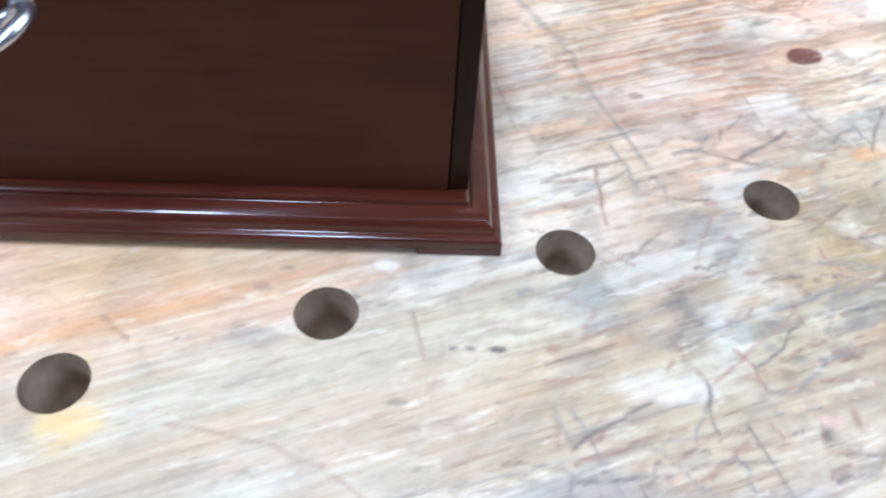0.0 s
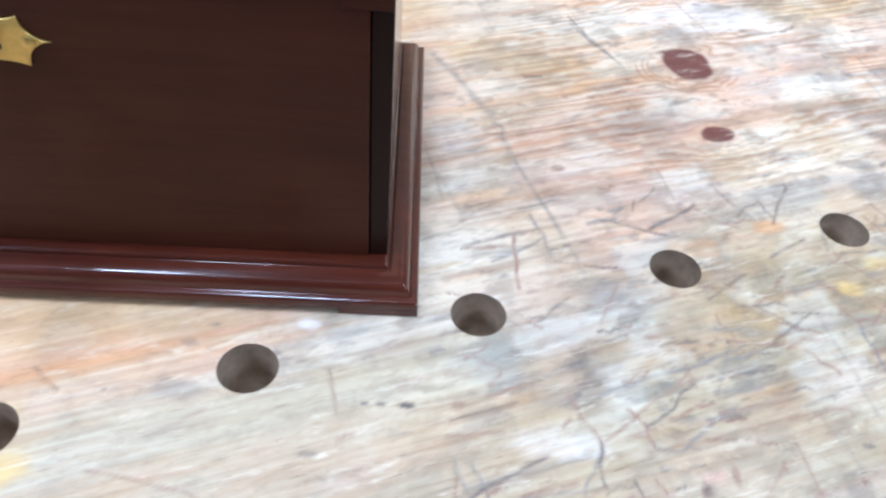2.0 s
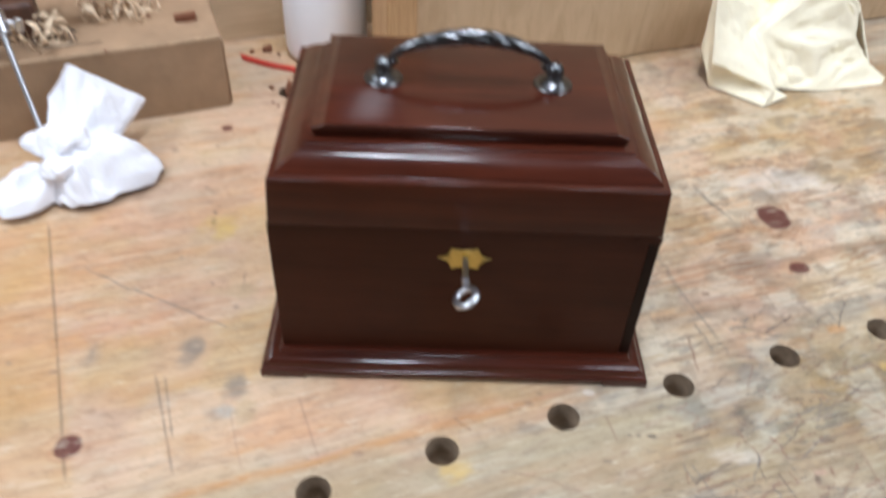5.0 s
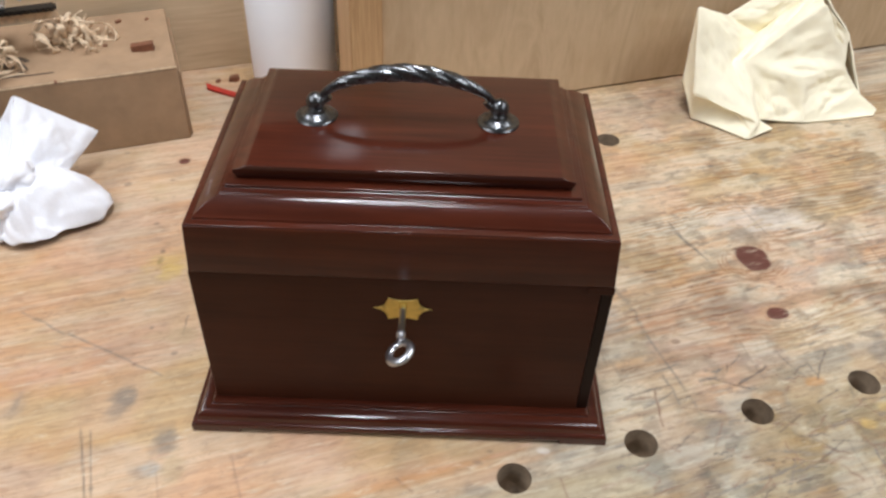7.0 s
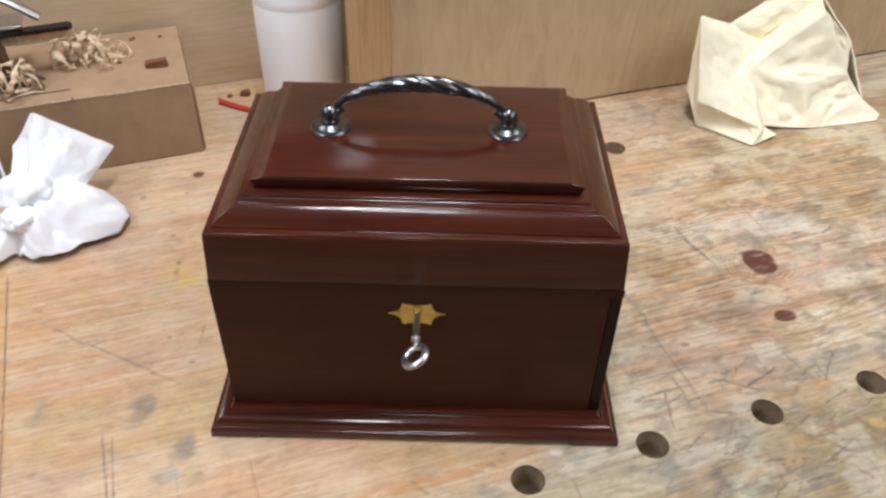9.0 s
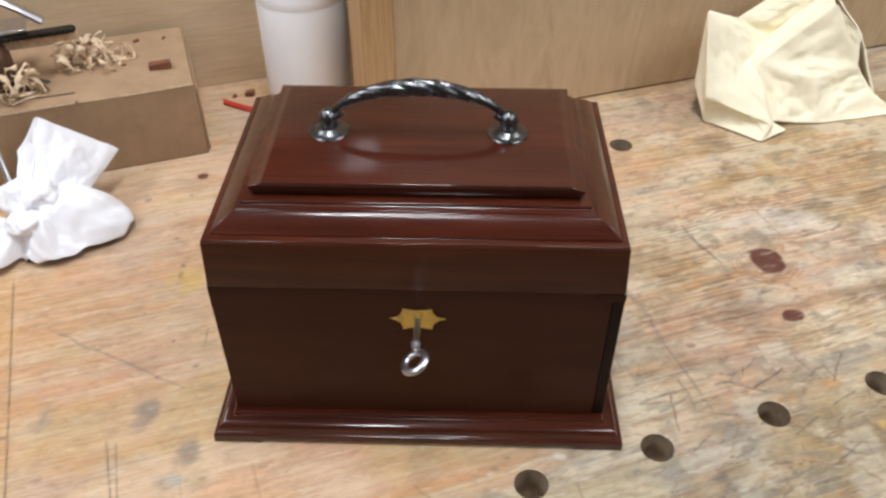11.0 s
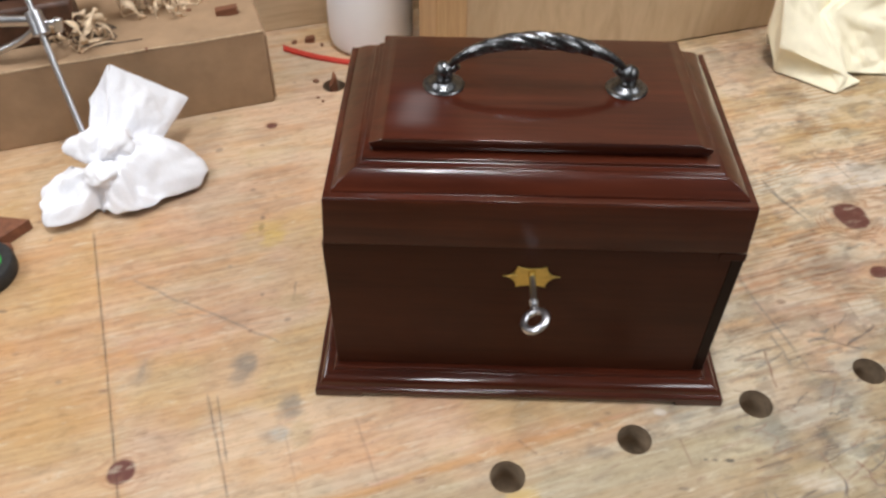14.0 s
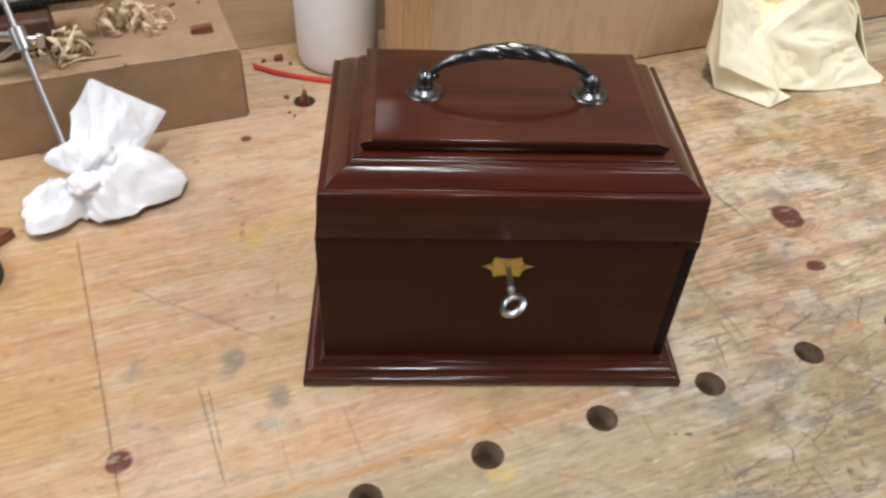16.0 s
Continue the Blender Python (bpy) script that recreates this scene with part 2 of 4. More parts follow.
def lattice(x, y, seed):
    """Smooth value noise on the unit grid, 0 to 1."""
    i, j = np.floor(x).astype(np.int64), np.floor(y).astype(np.int64)
    fx, fy = x - i, y - j
    fx, fy = fx * fx * (3 - 2 * fx), fy * fy * (3 - 2 * fy)

    def h(a, b):
        n = (a * 374761393 + b * 668265263 + seed * 1442695041) & 0x7FFFFFFF
        n = ((n ^ (n >> 13)) * 1274126177) & 0x7FFFFFFF
        return ((n ^ (n >> 16)) & 0xFFFF) / 65535.0
    return (h(i, j) * (1 - fx) + h(i + 1, j) * fx) * (1 - fy) + (h(i, j + 1) * (1 - fx) + h(i + 1, j + 1) * fx) * fy


def fbm(u, v, su, sv, seed, octaves=4):
    total, norm = np.zeros_like(u), 0.0
    for o in range(octaves):
        total += lattice(u / su * 2 ** o, v / sv * 2 ** o, seed + o * 17) / 2 ** o
        norm += 1 / 2 ** o
    return total / norm


def smooth(a, b, x):
    t = np.clip((x - a) / (b - a), 0, 1)
    return t * t * (3 - 2 * t)


# growth rings: straight grain bent by slow waves and round the knots
ring_v = GV + 0.020 * (fbm(GU, GV, 0.22, 0.09, 3, 3) - 0.5) + 0.006 * (fbm(GU, GV, 0.05, 0.03, 8, 2) - 0.5)
KNOTS = [(0.247, 0.167, 0.0120, 0.0150), (0.249, 0.112, 0.0088, 0.0060), (-0.216, -0.053, 0.0082, 0.0082), (-0.19, 0.2605, 0.005, 0.0045)]
knot_mask, knot_halo = np.zeros_like(GU), np.zeros_like(GU)
for x, y, ru, rv in KNOTS:
    ku, kv = to_bench(x, y)
    wob = 1 + 0.6 * (fbm(GU, GV, 0.012, 0.012, int(1000 * abs(x)), 3) - 0.5)
    d = np.sqrt(((GU - ku) / ru) ** 2 + ((GV - kv) / rv) ** 2) * wob
    ring_v = ring_v - (GV - kv) * np.clip(2.2 / np.maximum(d, 0.8) ** 2, 0, 1.6) * 0.7
    knot_mask = np.maximum(knot_mask, 1 - smooth(0.86, 1.08, d))
    knot_halo = np.maximum(knot_halo, np.exp(-(d - 1).clip(0) * 1.6))
ring = ring_v / (0.0046 + 0.0) + 2.0 * (fbm(GU, GV, 0.10, 0.008, 21, 2) - 0.5)

# tone of the bare wood: pinkish and smooth to the one side, bleached and rough to the other
XW, YW = GU * CT - GV * ST, GU * ST + GV * CT
side = smooth(-0.04, 0.15, XW + 0.25 * (fbm(GU, GV, 0.1, 0.1, 31, 3) - 0.5) - 0.9 * np.clip(GV + 0.03, -0.09, 0) - 0.08)
A = np.array


def blend(mask, colour):
    global tone
    tone = tone + (A(colour) - tone) * mask[..., None]


front = smooth(0.0, -0.06, GV)
tone = A([0.63, 0.475, 0.325]) * (1 - side[..., None]) + A([0.63, 0.52, 0.37]) * side[..., None]
blend(front * 0.7, [0.64, 0.56, 0.40])
blend(smooth(0.40, 0.64, fbm(GU, GV, 0.12, 0.06, 41, 5)) * (0.35 + 0.4 * side), [0.70, 0.61, 0.47])
blend(smooth(0.50, 0.70, fbm(GU, GV, 0.10, 0.05, 43, 5)) * (0.55 - 0.2 * side), [0.62, 0.40, 0.245])
blend(smooth(0.50, 0.66, fbm(GU, GV, 0.11, 0.010, 53, 5)) * (0.30 + 0.05 * side), [0.58, 0.33, 0.15])
blend(smooth(0.54, 0.68, fbm(GU, GV, 0.06, 0.006, 57, 5)) * (0.16 + 0.2 * side), [0.76, 0.70, 0.58])
blend(smooth(0.50, 0.70, fbm(GU, GV, 0.05, 0.020, 47, 5)) * (0.20 + 0.36 * side), [0.40, 0.36, 0.30])
blend(smooth(0.56, 0.72, fbm(GU, GV, 0.035, 0.028, 49, 5)) * (0.10 + 0.34 * side), [0.46, 0.34, 0.20])
blend(smooth(0.58, 0.74, fbm(GU, GV, 0.03, 0.0035, 59, 5)) * (0.16 + 0.22 * side), [0.30, 0.25, 0.20])
blend(smooth(0.62, 0.74, fbm(GU, GV, 0.007, 0.0022, 63, 3)) * (0.12 + 0.22 * side), [0.24, 0.19, 0.16])
blend(smooth(0.46, 0.66, fbm(GU, GV, 0.075, 0.055, 101, 5)) * 0.45, [0.56, 0.42, 0.22])
blend(smooth(0.50, 0.70, fbm(GU, GV, 0.05, 0.04, 103, 5)) * 0.30, [0.60, 0.42, 0.31])
blend(smooth(0.50, 0.66, fbm(GU, GV, 0.022, 0.016, 107, 5)) * (0.10 + 0.24 * side), [0.42, 0.35, 0.25])
blend(smooth(0.54, 0.68, fbm(GU, GV, 0.030, 0.020, 109, 5)) * (0.10 + 0.35 * side), [0.74, 0.68, 0.55])
blend(smooth(0.56, 0.70, fbm(GU, GV, 0.012, 0.008, 113, 4)) * (0.08 + 0.22 * side), [0.30, 0.25, 0.19])
beyond = smooth(0.003, -0.003, (XW + 0.293) * 0.922 + (YW - 0.132) * 0.388)
blend(beyond * 0.26, [0.60, 0.40, 0.20])
streak = np.exp(-((GV + 0.026 + 0.006 * (fbm(GU, GV, 0.12, 0.2, 131, 2) - 0.5)) / 0.0055) ** 2) * smooth(0.10, 0.02, GU)
blend(streak * smooth(0.36, 0.56, fbm(GU, GV, 0.14, 0.004, 133, 4)) * 0.42, [0.56, 0.29, 0.11])
blend(front * smooth(0.42, 0.62, fbm(GU, GV, 0.09, 0.030, 137, 5)) * 0.5, [0.60, 0.49, 0.32])
tone = tone * (1 - 0.17 * front)[..., None]
middle = tone.reshape(-1, 3).mean(0)
tone = A([0.935, 0.875, 0.80]) * (middle + (tone - middle) * 1.6).clip(0.1, 0.78)
grainy = smooth(0.42, 0.62, fbm(GU, GV, 0.055, 0.022, 61, 4))
amount = (0.26 + 0.85 * side * smooth(-0.03, 0.03, GV)) * (0.12 + 0.88 * grainy)
height = np.zeros_like(GU)

GREY, DARK, BROWN, INK = A([0.21, 0.185, 0.155]), A([0.13, 0.10, 0.08]), A([0.26, 0.155, 0.10]), A([0.03, 0.028, 0.03])
ORANGE, YELLOW, TAN, BLUE = A([0.52, 0.27, 0.09]), A([0.62, 0.43, 0.14]), A([0.50, 0.38, 0.22]), A([0.44, 0.45, 0.42])
WHITE, PINK = A([0.80, 0.75, 0.68]), A([0.60, 0.36, 0.27])
rough_edge = fbm(GU, GV, 0.012, 0.006, 71, 4) - 0.5
grit = fbm(GU, GV, 0.006, 0.0022, 73, 3)


def lay(mask, colour):
    global tone
    tone = tone + (colour - tone) * mask[..., None]


def window(x0, y0, x1, y1, pad):
    """The slice of the sheet that a mark between two places can touch."""
    c = [to_bench(x, y) for x in (x0, x1) for y in (y0, y1)]
    i0, i1 = np.searchsorted(us, [min(p[0] for p in c) - pad, max(p[0] for p in c) + pad])
    j0, j1 = np.searchsorted(vs, [min(p[1] for p in c) - pad, max(p[1] for p in c) + pad])
    return slice(i0, i1), slice(j0, j1)


def blot(x, y, rx, ry, turn, colour, k):
    """An uneven stain, or painted shade, round a place on the bench, measured along and across the caddy."""
    w = window(x, y, x, y, 2.2 * max(rx, ry))
    d = np.sqrt(((XW[w] - x) / rx) ** 2 + ((YW[w] - y) / ry) ** 2) + 1.5 * rough_edge[w]
    m = (1 - smooth(0.45, 1.3, d)) * min(1, k * 1.05) * (0.3 + 1.3 * grit[w]).clip(0, 1)
    tone[w] += (colour - tone[w]) * m[..., None]


def scratch(x0, y0, x1, y1, w, colour, k):
    """A scored line from place to place, broken and uneven."""
    win = window(x0, y0, x1, y1, 0.006)
    dx, dy = x1 - x0, y1 - y0
    n = dx * dx + dy * dy
    t = ((XW[win] - x0) * dx + (YW[win] - y0) * dy) / n
    straight = w < 0.00075
    bow = 0.0 if straight else 0.0012 * (lattice(t * 4, t * 0 + x0 * 300, 5) - 0.5) * 2
    s = ((XW[win] - x0) * dy - (YW[win] - y0) * dx) / math.sqrt(n) + bow
    ww = max(w * 0.62, 0.00055)
    g = 0.75 if straight else (0.1 + 1.5 * grit[win]).clip(0, 1)
    m = np.exp(-(s / ww) ** 2) * smooth(-0.03, 0.06, t) * (1 - smooth(0.94, 1.03, t)) * g
    tone[win] += (colour - tone[win]) * (m * min(1, k * 1.45))[..., None]
    height[win] -= m * 0.0002


scratch(0.155, 0.092, 0.173, 0.04, 0.0016, GREY, 0.5)
scratch(0.173, 0.04, 0.178, 0.024, 0.0012, GREY, 0.4)
scratch(0.121, 0.165, 0.15, 0.113, 0.003, GREY, 0.4)
scratch(0.191, 0.207, 0.212, 0.166, 0.0013, GREY, 0.75)
scratch(0.15, 0.113, 0.156, 0.09, 0.002, GREY, 0.4)
scratch(0.237, 0.079, 0.251, 0.055, 0.001, GREY, 0.5)
scratch(0.158, 0.0, 0.172, 0.012, 0.001, DARK, 0.5)
scratch(0.174, -0.029, 0.219, -0.012, 0.0012, GREY, 0.7)
scratch(0.181, -0.044, 0.241, -0.027, 0.0012, BROWN, 0.6)
scratch(0.175, -0.046, 0.208, -0.018, 0.001, BROWN, 0.55)
scratch(0.166, -0.027, 0.175, -0.047, 0.0012, BROWN, 0.5)
scratch(0.175, -0.047, 0.167, -0.064, 0.0009, GREY, 0.6)
scratch(0.226, -0.003, 0.215, -0.027, 0.0007, GREY, 0.5)
scratch(0.132, -0.063, 0.175, -0.049, 0.002, GREY, 0.35)
scratch(0.09, -0.022, 0.094, -0.039, 0.0006, BROWN, 0.6)
scratch(0.0, -0.025, 0.009, -0.035, 0.001, BROWN, 0.6)
scratch(0.242, -0.03, 0.28, -0.015, 0.0008, GREY, 0.5)
scratch(0.229, -0.003, 0.29, 0.011, 0.002, GREY, 0.35)
scratch(0.187, -0.049, 0.245, -0.032, 0.0006, BROWN, 0.4)
scratch(0.207, -0.014, 0.209, -0.025, 0.0007, BROWN, 0.5)
scratch(0.129, -0.053, 0.135, -0.066, 0.001, GREY, 0.5)
scratch(0.202, -0.054, 0.206, -0.063, 0.001, BROWN, 0.5)
blot(0.107, -0.035, 0.002, 0.001, 0, INK, 0.9)
blot(0.115, -0.035, 0.003, 0.001, 0, INK, 0.9)
blot(0.102, -0.035, 0.002, 0.001, 0, INK, 0.8)
blot(0.131, -0.034, 0.002, 0.002, 0, BROWN, 0.6)
blot(0.174, 0.083, 0.003, 0.0022, 0, BROWN, 0.8)
blot(0.255, 0.054, 0.006, 0.0041, 0, ORANGE, 0.7)
blot(0.277, 0.022, 0.005, 0.0041, 0, YELLOW, 0.7)
blot(0.295, 0.035, 0.007, 0.0041, 0, YELLOW, 0.5)
blot(0.184, 0.012, 0.01, 0.0081, 0, GREY, 0.6)
blot(0.23, 0.035, 0.009, 0.0133, 0, GREY, 0.4)
blot(0.044, -0.032, 0.008, 0.0041, 0, GREY, 0.4)
blot(0.075, -0.019, 0.0032, 0.0032, 0, GREY, 0.4)
blot(0.305, 0.096, 0.0081, 0.0032, 0, GREY, 0.7)
blot(0.31, 0.083, 0.012, 0.0095, 0, GREY, 0.55)
blot(0.203, -0.062, 0.002, 0.0041, 0, BROWN, 0.6)
blot(0.214, -0.055, 0.001, 0.0041, 0, BROWN, 0.7)
blot(0.23, -0.051, 0.001, 0.0032, 0, BROWN, 0.6)
blot(0.253, -0.056, 0.001, 0.0022, 0, BROWN, 0.7)
blot(0.168, 0.156, 0.013, 0.0071, 0, TAN, 0.6)
blot(0.129, 0.101, 0.013, 0.011, 0, BLUE, 0.35)
blot(0.209, 0.131, 0.016, 0.0061, 0, ORANGE, 0.35)
blot(0.159, -0.02, 0.01, 0.008, 0, TAN, 0.5)
blot(0.215, 0.006, 0.012, 0.0092, 0, TAN, 0.45)
blot(0.182, -0.008, 0.008, 0.0081, 0, TAN, 0.35)
blot(0.0, -0.062, 0.011, 0.0085, 0, YELLOW, 0.5)
blot(-0.004, -0.045, 0.0061, 0.0063, 0, YELLOW, 0.3)
blot(0.293, 0.116, 0.017, 0.0209, 0, TAN, 0.5)
blot(0.301, 0.133, 0.012, 0.0082, 0, GREY, 0.35)
blot(0.194, 0.016, 0.008, 0.0112, 0, GREY, 0.25)
blot(0.183, 0.041, 0.003, 0.003, 0, BROWN, 0.35)
blot(0.143, 0.158, 0.011, 0.006, 0, GREY, 0.35)
blot(0.082, -0.005, 0.003, 0.002, 0, WHITE, 0.6)
blot(0.267, 0.214, 0.0393, 0.0173, 0, WHITE, 0.5)
blot(0.279, 0.154, 0.015, 0.0124, 0, BLUE, 0.3)
blot(0.196, -0.032, 0.002, 0.0022, 0, GREY, 0.5)
scratch(-0.293, 0.132, -0.245, 0.014, 0.0007, INK, 0.75)
scratch(-0.245, 0.014, -0.21, -0.074, 0.0007, INK, 0.75)
scratch(-0.181, -0.001, -0.154, -0.068, 0.0006, DARK, 0.7)
scratch(-0.175, -0.002, -0.16, -0.045, 0.0005, DARK, 0.5)
scratch(-0.251, 0.087, -0.215, 0.07, 0.0012, GREY, 0.5)
scratch(-0.215, 0.07, -0.181, 0.055, 0.0012, GREY, 0.6)
scratch(-0.181, 0.055, -0.145, 0.038, 0.001, GREY, 0.55)
scratch(-0.22, 0.061, -0.192, 0.057, 0.0008, GREY, 0.4)
scratch(-0.176, 0.051, -0.141, 0.057, 0.0006, GREY, 0.3)
scratch(0.191, 0.2, 0.215, 0.162, 0.0012, GREY, 0.6)
scratch(0.251, 0.236, 0.268, 0.192, 0.0009, GREY, 0.5)
scratch(-0.093, -0.014, -0.074, -0.061, 0.0006, BROWN, 0.4)
scratch(-0.132, -0.024, -0.117, -0.065, 0.0005, BROWN, 0.3)
scratch(-0.143, 0.09, -0.143, 0.072, 0.0008, DARK, 0.5)
blot(-0.176, 0.14, 0.002, 0.0041, 0, INK, 0.8)
blot(-0.177, 0.151, 0.002, 0.002, 0, DARK, 0.6)
blot(-0.167, 0.131, 0.0081, 0.0082, 0, YELLOW, 0.8)
blot(-0.174, 0.123, 0.0161, 0.0095, 0, TAN, 0.4)
blot(-0.164, 0.017, 0.0081, 0.0104, 0, GREY, 0.55)
blot(-0.133, -0.006, 0.007, 0.0095, 0, GREY, 0.5)
blot(-0.122, -0.027, 0.006, 0.0104, 0, TAN, 0.55)
blot(-0.139, -0.028, 0.0091, 0.0063, 0, GREY, 0.5)
blot(-0.144, 0.071, 0.0112, 0.0073, 0, TAN, 0.4)
blot(-0.224, 0.014, 0.0061, 0.013, 0, GREY, 0.25)
# shade beside the duster, painted into the wood as faint brown
blot(0.226, 0.359, 0.0341, 0.0235, 0, BROWN, 0.2)
blot(0.222, 0.354, 0.013, 0.0132, 0, TAN, 0.3)
blot(0.222, 0.039, 0.01, 0.0063, 0, ORANGE, 0.4)
blot(-0.251, -0.012, 0.0201, 0.0246, 0, ORANGE, 0.25)
blot(-0.226, 0.228, 0.003, 0.0032, 0, DARK, 0.5)
blot(-0.19, 0.181, 0.0022, 0.002, 0, DARK, 0.5)
blot(-0.221, 0.035, 0.0211, 0.0139, 0, PINK, 0.3)
blot(0.244, 0.321, 0.014, 0.0124, 0, GREY, 0.3)
blot(-0.195, -0.014, 0.016, 0.0085, 0, ORANGE, 0.3)
blot(-0.154, -0.048, 0.0181, 0.0085, 0, ORANGE, 0.3)
blot(-0.224, 0.016, 0.0022, 0.0063, 0, GREY, 0.4)
blot(-0.282, 0.033, 0.0141, 0.0121, 0, ORANGE, 0.25)
scratch(0.025, -0.06, 0.053, -0.066, 0.0008, BROWN, 0.5)
scratch(0.053, -0.066, 0.069, -0.073, 0.0008, BROWN, 0.5)
scratch(0.069, -0.073, 0.081, -0.081, 0.0008, BROWN, 0.45)
scratch(0.077, -0.082, 0.176, -0.059, 0.001, GREY, 0.45)
scratch(-0.15, -0.104, -0.08, -0.083, 0.002, BROWN, 0.35)
scratch(-0.157, -0.084, -0.016, -0.037, 0.004, ORANGE, 0.5)
scratch(-0.016, -0.037, 0.06, -0.013, 0.004, ORANGE, 0.4)
scratch(0.134, -0.053, 0.146, -0.083, 0.0008, GREY, 0.5)
scratch(0.156, -0.086, 0.191, -0.079, 0.0007, GREY, 0.5)
blot(0.045, -0.093, 0.009, 0.0071, 0, TAN, 0.45)
blot(0.003, -0.062, 0.012, 0.004, 0, YELLOW, 0.5)
blot(-0.065, -0.099, 0.004, 0.002, 0, BROWN, 0.4)
blot(0.225, -0.094, 0.012, 0.0041, 0, YELLOW, 0.6)
blot(0.216, -0.09, 0.0051, 0.0032, 0, ORANGE, 0.5)
blot(0.204, -0.061, 0.003, 0.003, 0, INK, 0.5)
blot(0.206, -0.056, 0.004, 0.0022, 0, PINK, 0.5)
blot(-0.054, -0.052, 0.003, 0.0022, 0, BROWN, 0.6)
blot(-0.162, 0.021, 0.006, 0.0063, 0, GREY, 0.4)
blot(-0.131, -0.006, 0.006, 0.0073, 0, GREY, 0.4)
blot(-0.135, -0.027, 0.006, 0.0051, 0, BLUE, 0.5)
blot(-0.151, 0.071, 0.014, 0.0063, 0, TAN, 0.4)
blot(-0.172, 0.137, 0.014, 0.0092, 0, YELLOW, 0.5)
blot(0.171, 0.154, 0.014, 0.0102, 0, TAN, 0.45)
blot(0.106, -0.09, 0.022, 0.005, 0, WHITE, 0.3)
blot(0.164, -0.047, 0.018, 0.0061, 0, WHITE, 0.3)
blot(-0.089, -0.101, 0.015, 0.0032, 0, ORANGE, 0.3)

# short knife and saw nicks, thickest near the front of the bench
rng = random.Random(4)
for _ in range(230):
    x, y = rng.uniform(0.12, 0.42), rng.uniform(-0.10, 0.06)
    if -x * ST + y * CT > -0.01 and rng.random() < 0.6:
        continue
    a, l = rng.choice((radians(TH + rng.uniform(-25, 25)), rng.uniform(0, math.pi))), rng.uniform(0.005, 0.03)
    scratch(x, y, x + l * math.cos(a), y + l * math.sin(a), rng.uniform(0.0006, 0.0013), rng.choice((GREY, BROWN, BROWN, DARK)), rng.uniform(0.45, 0.9))
for _ in range(150):
    blot(rng.uniform(-0.4, 0.5), rng.uniform(-0.12, 0.42), rng.uniform(0.0012, 0.003), rng.uniform(0.0008, 0.002), 0, rng.choice((DARK, BROWN, GREY)), rng.uniform(0.3, 0.75))

for _ in range(420):
    x, y = rng.uniform(0.09, 0.46), rng.uniform(-0.11, 0.36)
    a, l = radians(TH + rng.gauss(0, 7)), rng.uniform(0.004, 0.020)
    scratch(x, y, x + l * math.cos(a), y + l * math.sin(a), rng.uniform(0.0008, 0.0020), rng.choice((GREY, BROWN, DARK, TAN, BROWN, TAN, GREY)), rng.uniform(0.25, 0.65))
for _ in range(150):
    x, y = rng.uniform(-0.40, 0.10), rng.uniform(-0.12, 0.33)
    a, l = radians(TH + rng.gauss(0, 5)), rng.uniform(0.005, 0.030)
    scratch(x, y, x + l * math.cos(a), y + l * math.sin(a), rng.uniform(0.0008, 0.0018), rng.choice((BROWN, TAN, ORANGE, PINK)), rng.uniform(0.12, 0.38))
for _ in range(46):
    x, y = rng.uniform(0.11, 0.46), rng.uniform(-0.06, 0.36)
    a, l = radians(TH - 90 + rng.uniform(-14, 10)), rng.uniform(0.01, 0.07)
    scratch(x, y, x + l * math.cos(a), y + l * math.sin(a), rng.uniform(0.0006, 0.0016), rng.choice((GREY, GREY, DARK, TAN)), rng.uniform(0.1, 0.3))
ku, kv = to_bench(KNOTS[0][0] - 0.001, KNOTS[0][1] - 0.002)
kd = np.sqrt(((GU - ku) / 1.25) ** 2 + (GV - kv) ** 2) * (1 + 0.25 * (fbm(GU, GV, 0.02, 0.02, 141, 2) - 0.5))
rings = sum(np.exp(-((kd - r) / 0.0006) ** 2) for r in (0.0152, 0.0176, 0.0206))
lay((rings * smooth(0.25, 0.6, fbm(GU, GV, 0.012, 0.012, 143, 2)) * 0.8 * smooth(0.012, -0.006, 0.7 * (GU - ku) + 0.7 * (GV - kv))).clip(0, 1), A([0.36, 0.17, 0.08]))
lay(knot_halo * (1 - knot_mask) * 0.30, A([0.52, 0.32, 0.18]))
lay(knot_mask * (0.82 + 0.3 * fbm(GU, GV, 0.006, 0.006, 97, 3)).clip(0, 0.97), A([0.115, 0.027, 0.018]))
amount = amount * (1 - knot_mask) + knot_halo * 0.55 * (1 - knot_mask)
height += 0.00012 * (fbm(GU, GV, 0.03, 0.004, 91, 3) - 0.5) * side * 2

# ---- the sheet with its dog holes
HOLES = [(-0.147, -0.1025), (-0.0765, -0.0765), (-0.0072, -0.0487), (0.0645, -0.0232), (0.1386, 0.0028), (0.2128, 0.0288), (0.2865, 0.0545), (0.3605, 0.0805),
         (0.1615, 0.3165), (-0.147, 0.3205)]
HOLE_R = 0.0098
HALF = 16
keep = np.ones((NU - 1, NV - 1), bool)
patches = []
for x, y in HOLES:
    u, v = to_bench(x, y)
    i, j = int(np.argmin(abs(us - u))), int(np.argmin(abs(vs - v)))
    keep[i - HALF:i + HALF, j - HALF:j + HALF] = False
    patches.append((u, v, i, j))
index = np.arange(NU * NV).reshape(NU, NV)
quads = np.stack([index[:-1, :-1], index[1:, :-1], index[1:, 1:], index[:-1, 1:]], -1)[keep]
verts = np.stack([GU, GV, height], -1).reshape(-1, 3)
ring_flat, amount_flat, tone_flat = ring.reshape(-1), amount.reshape(-1), tone.reshape(-1, 3)
new_verts, new_quads, new_src, wall_quads = [], [], [], []
base = len(verts)
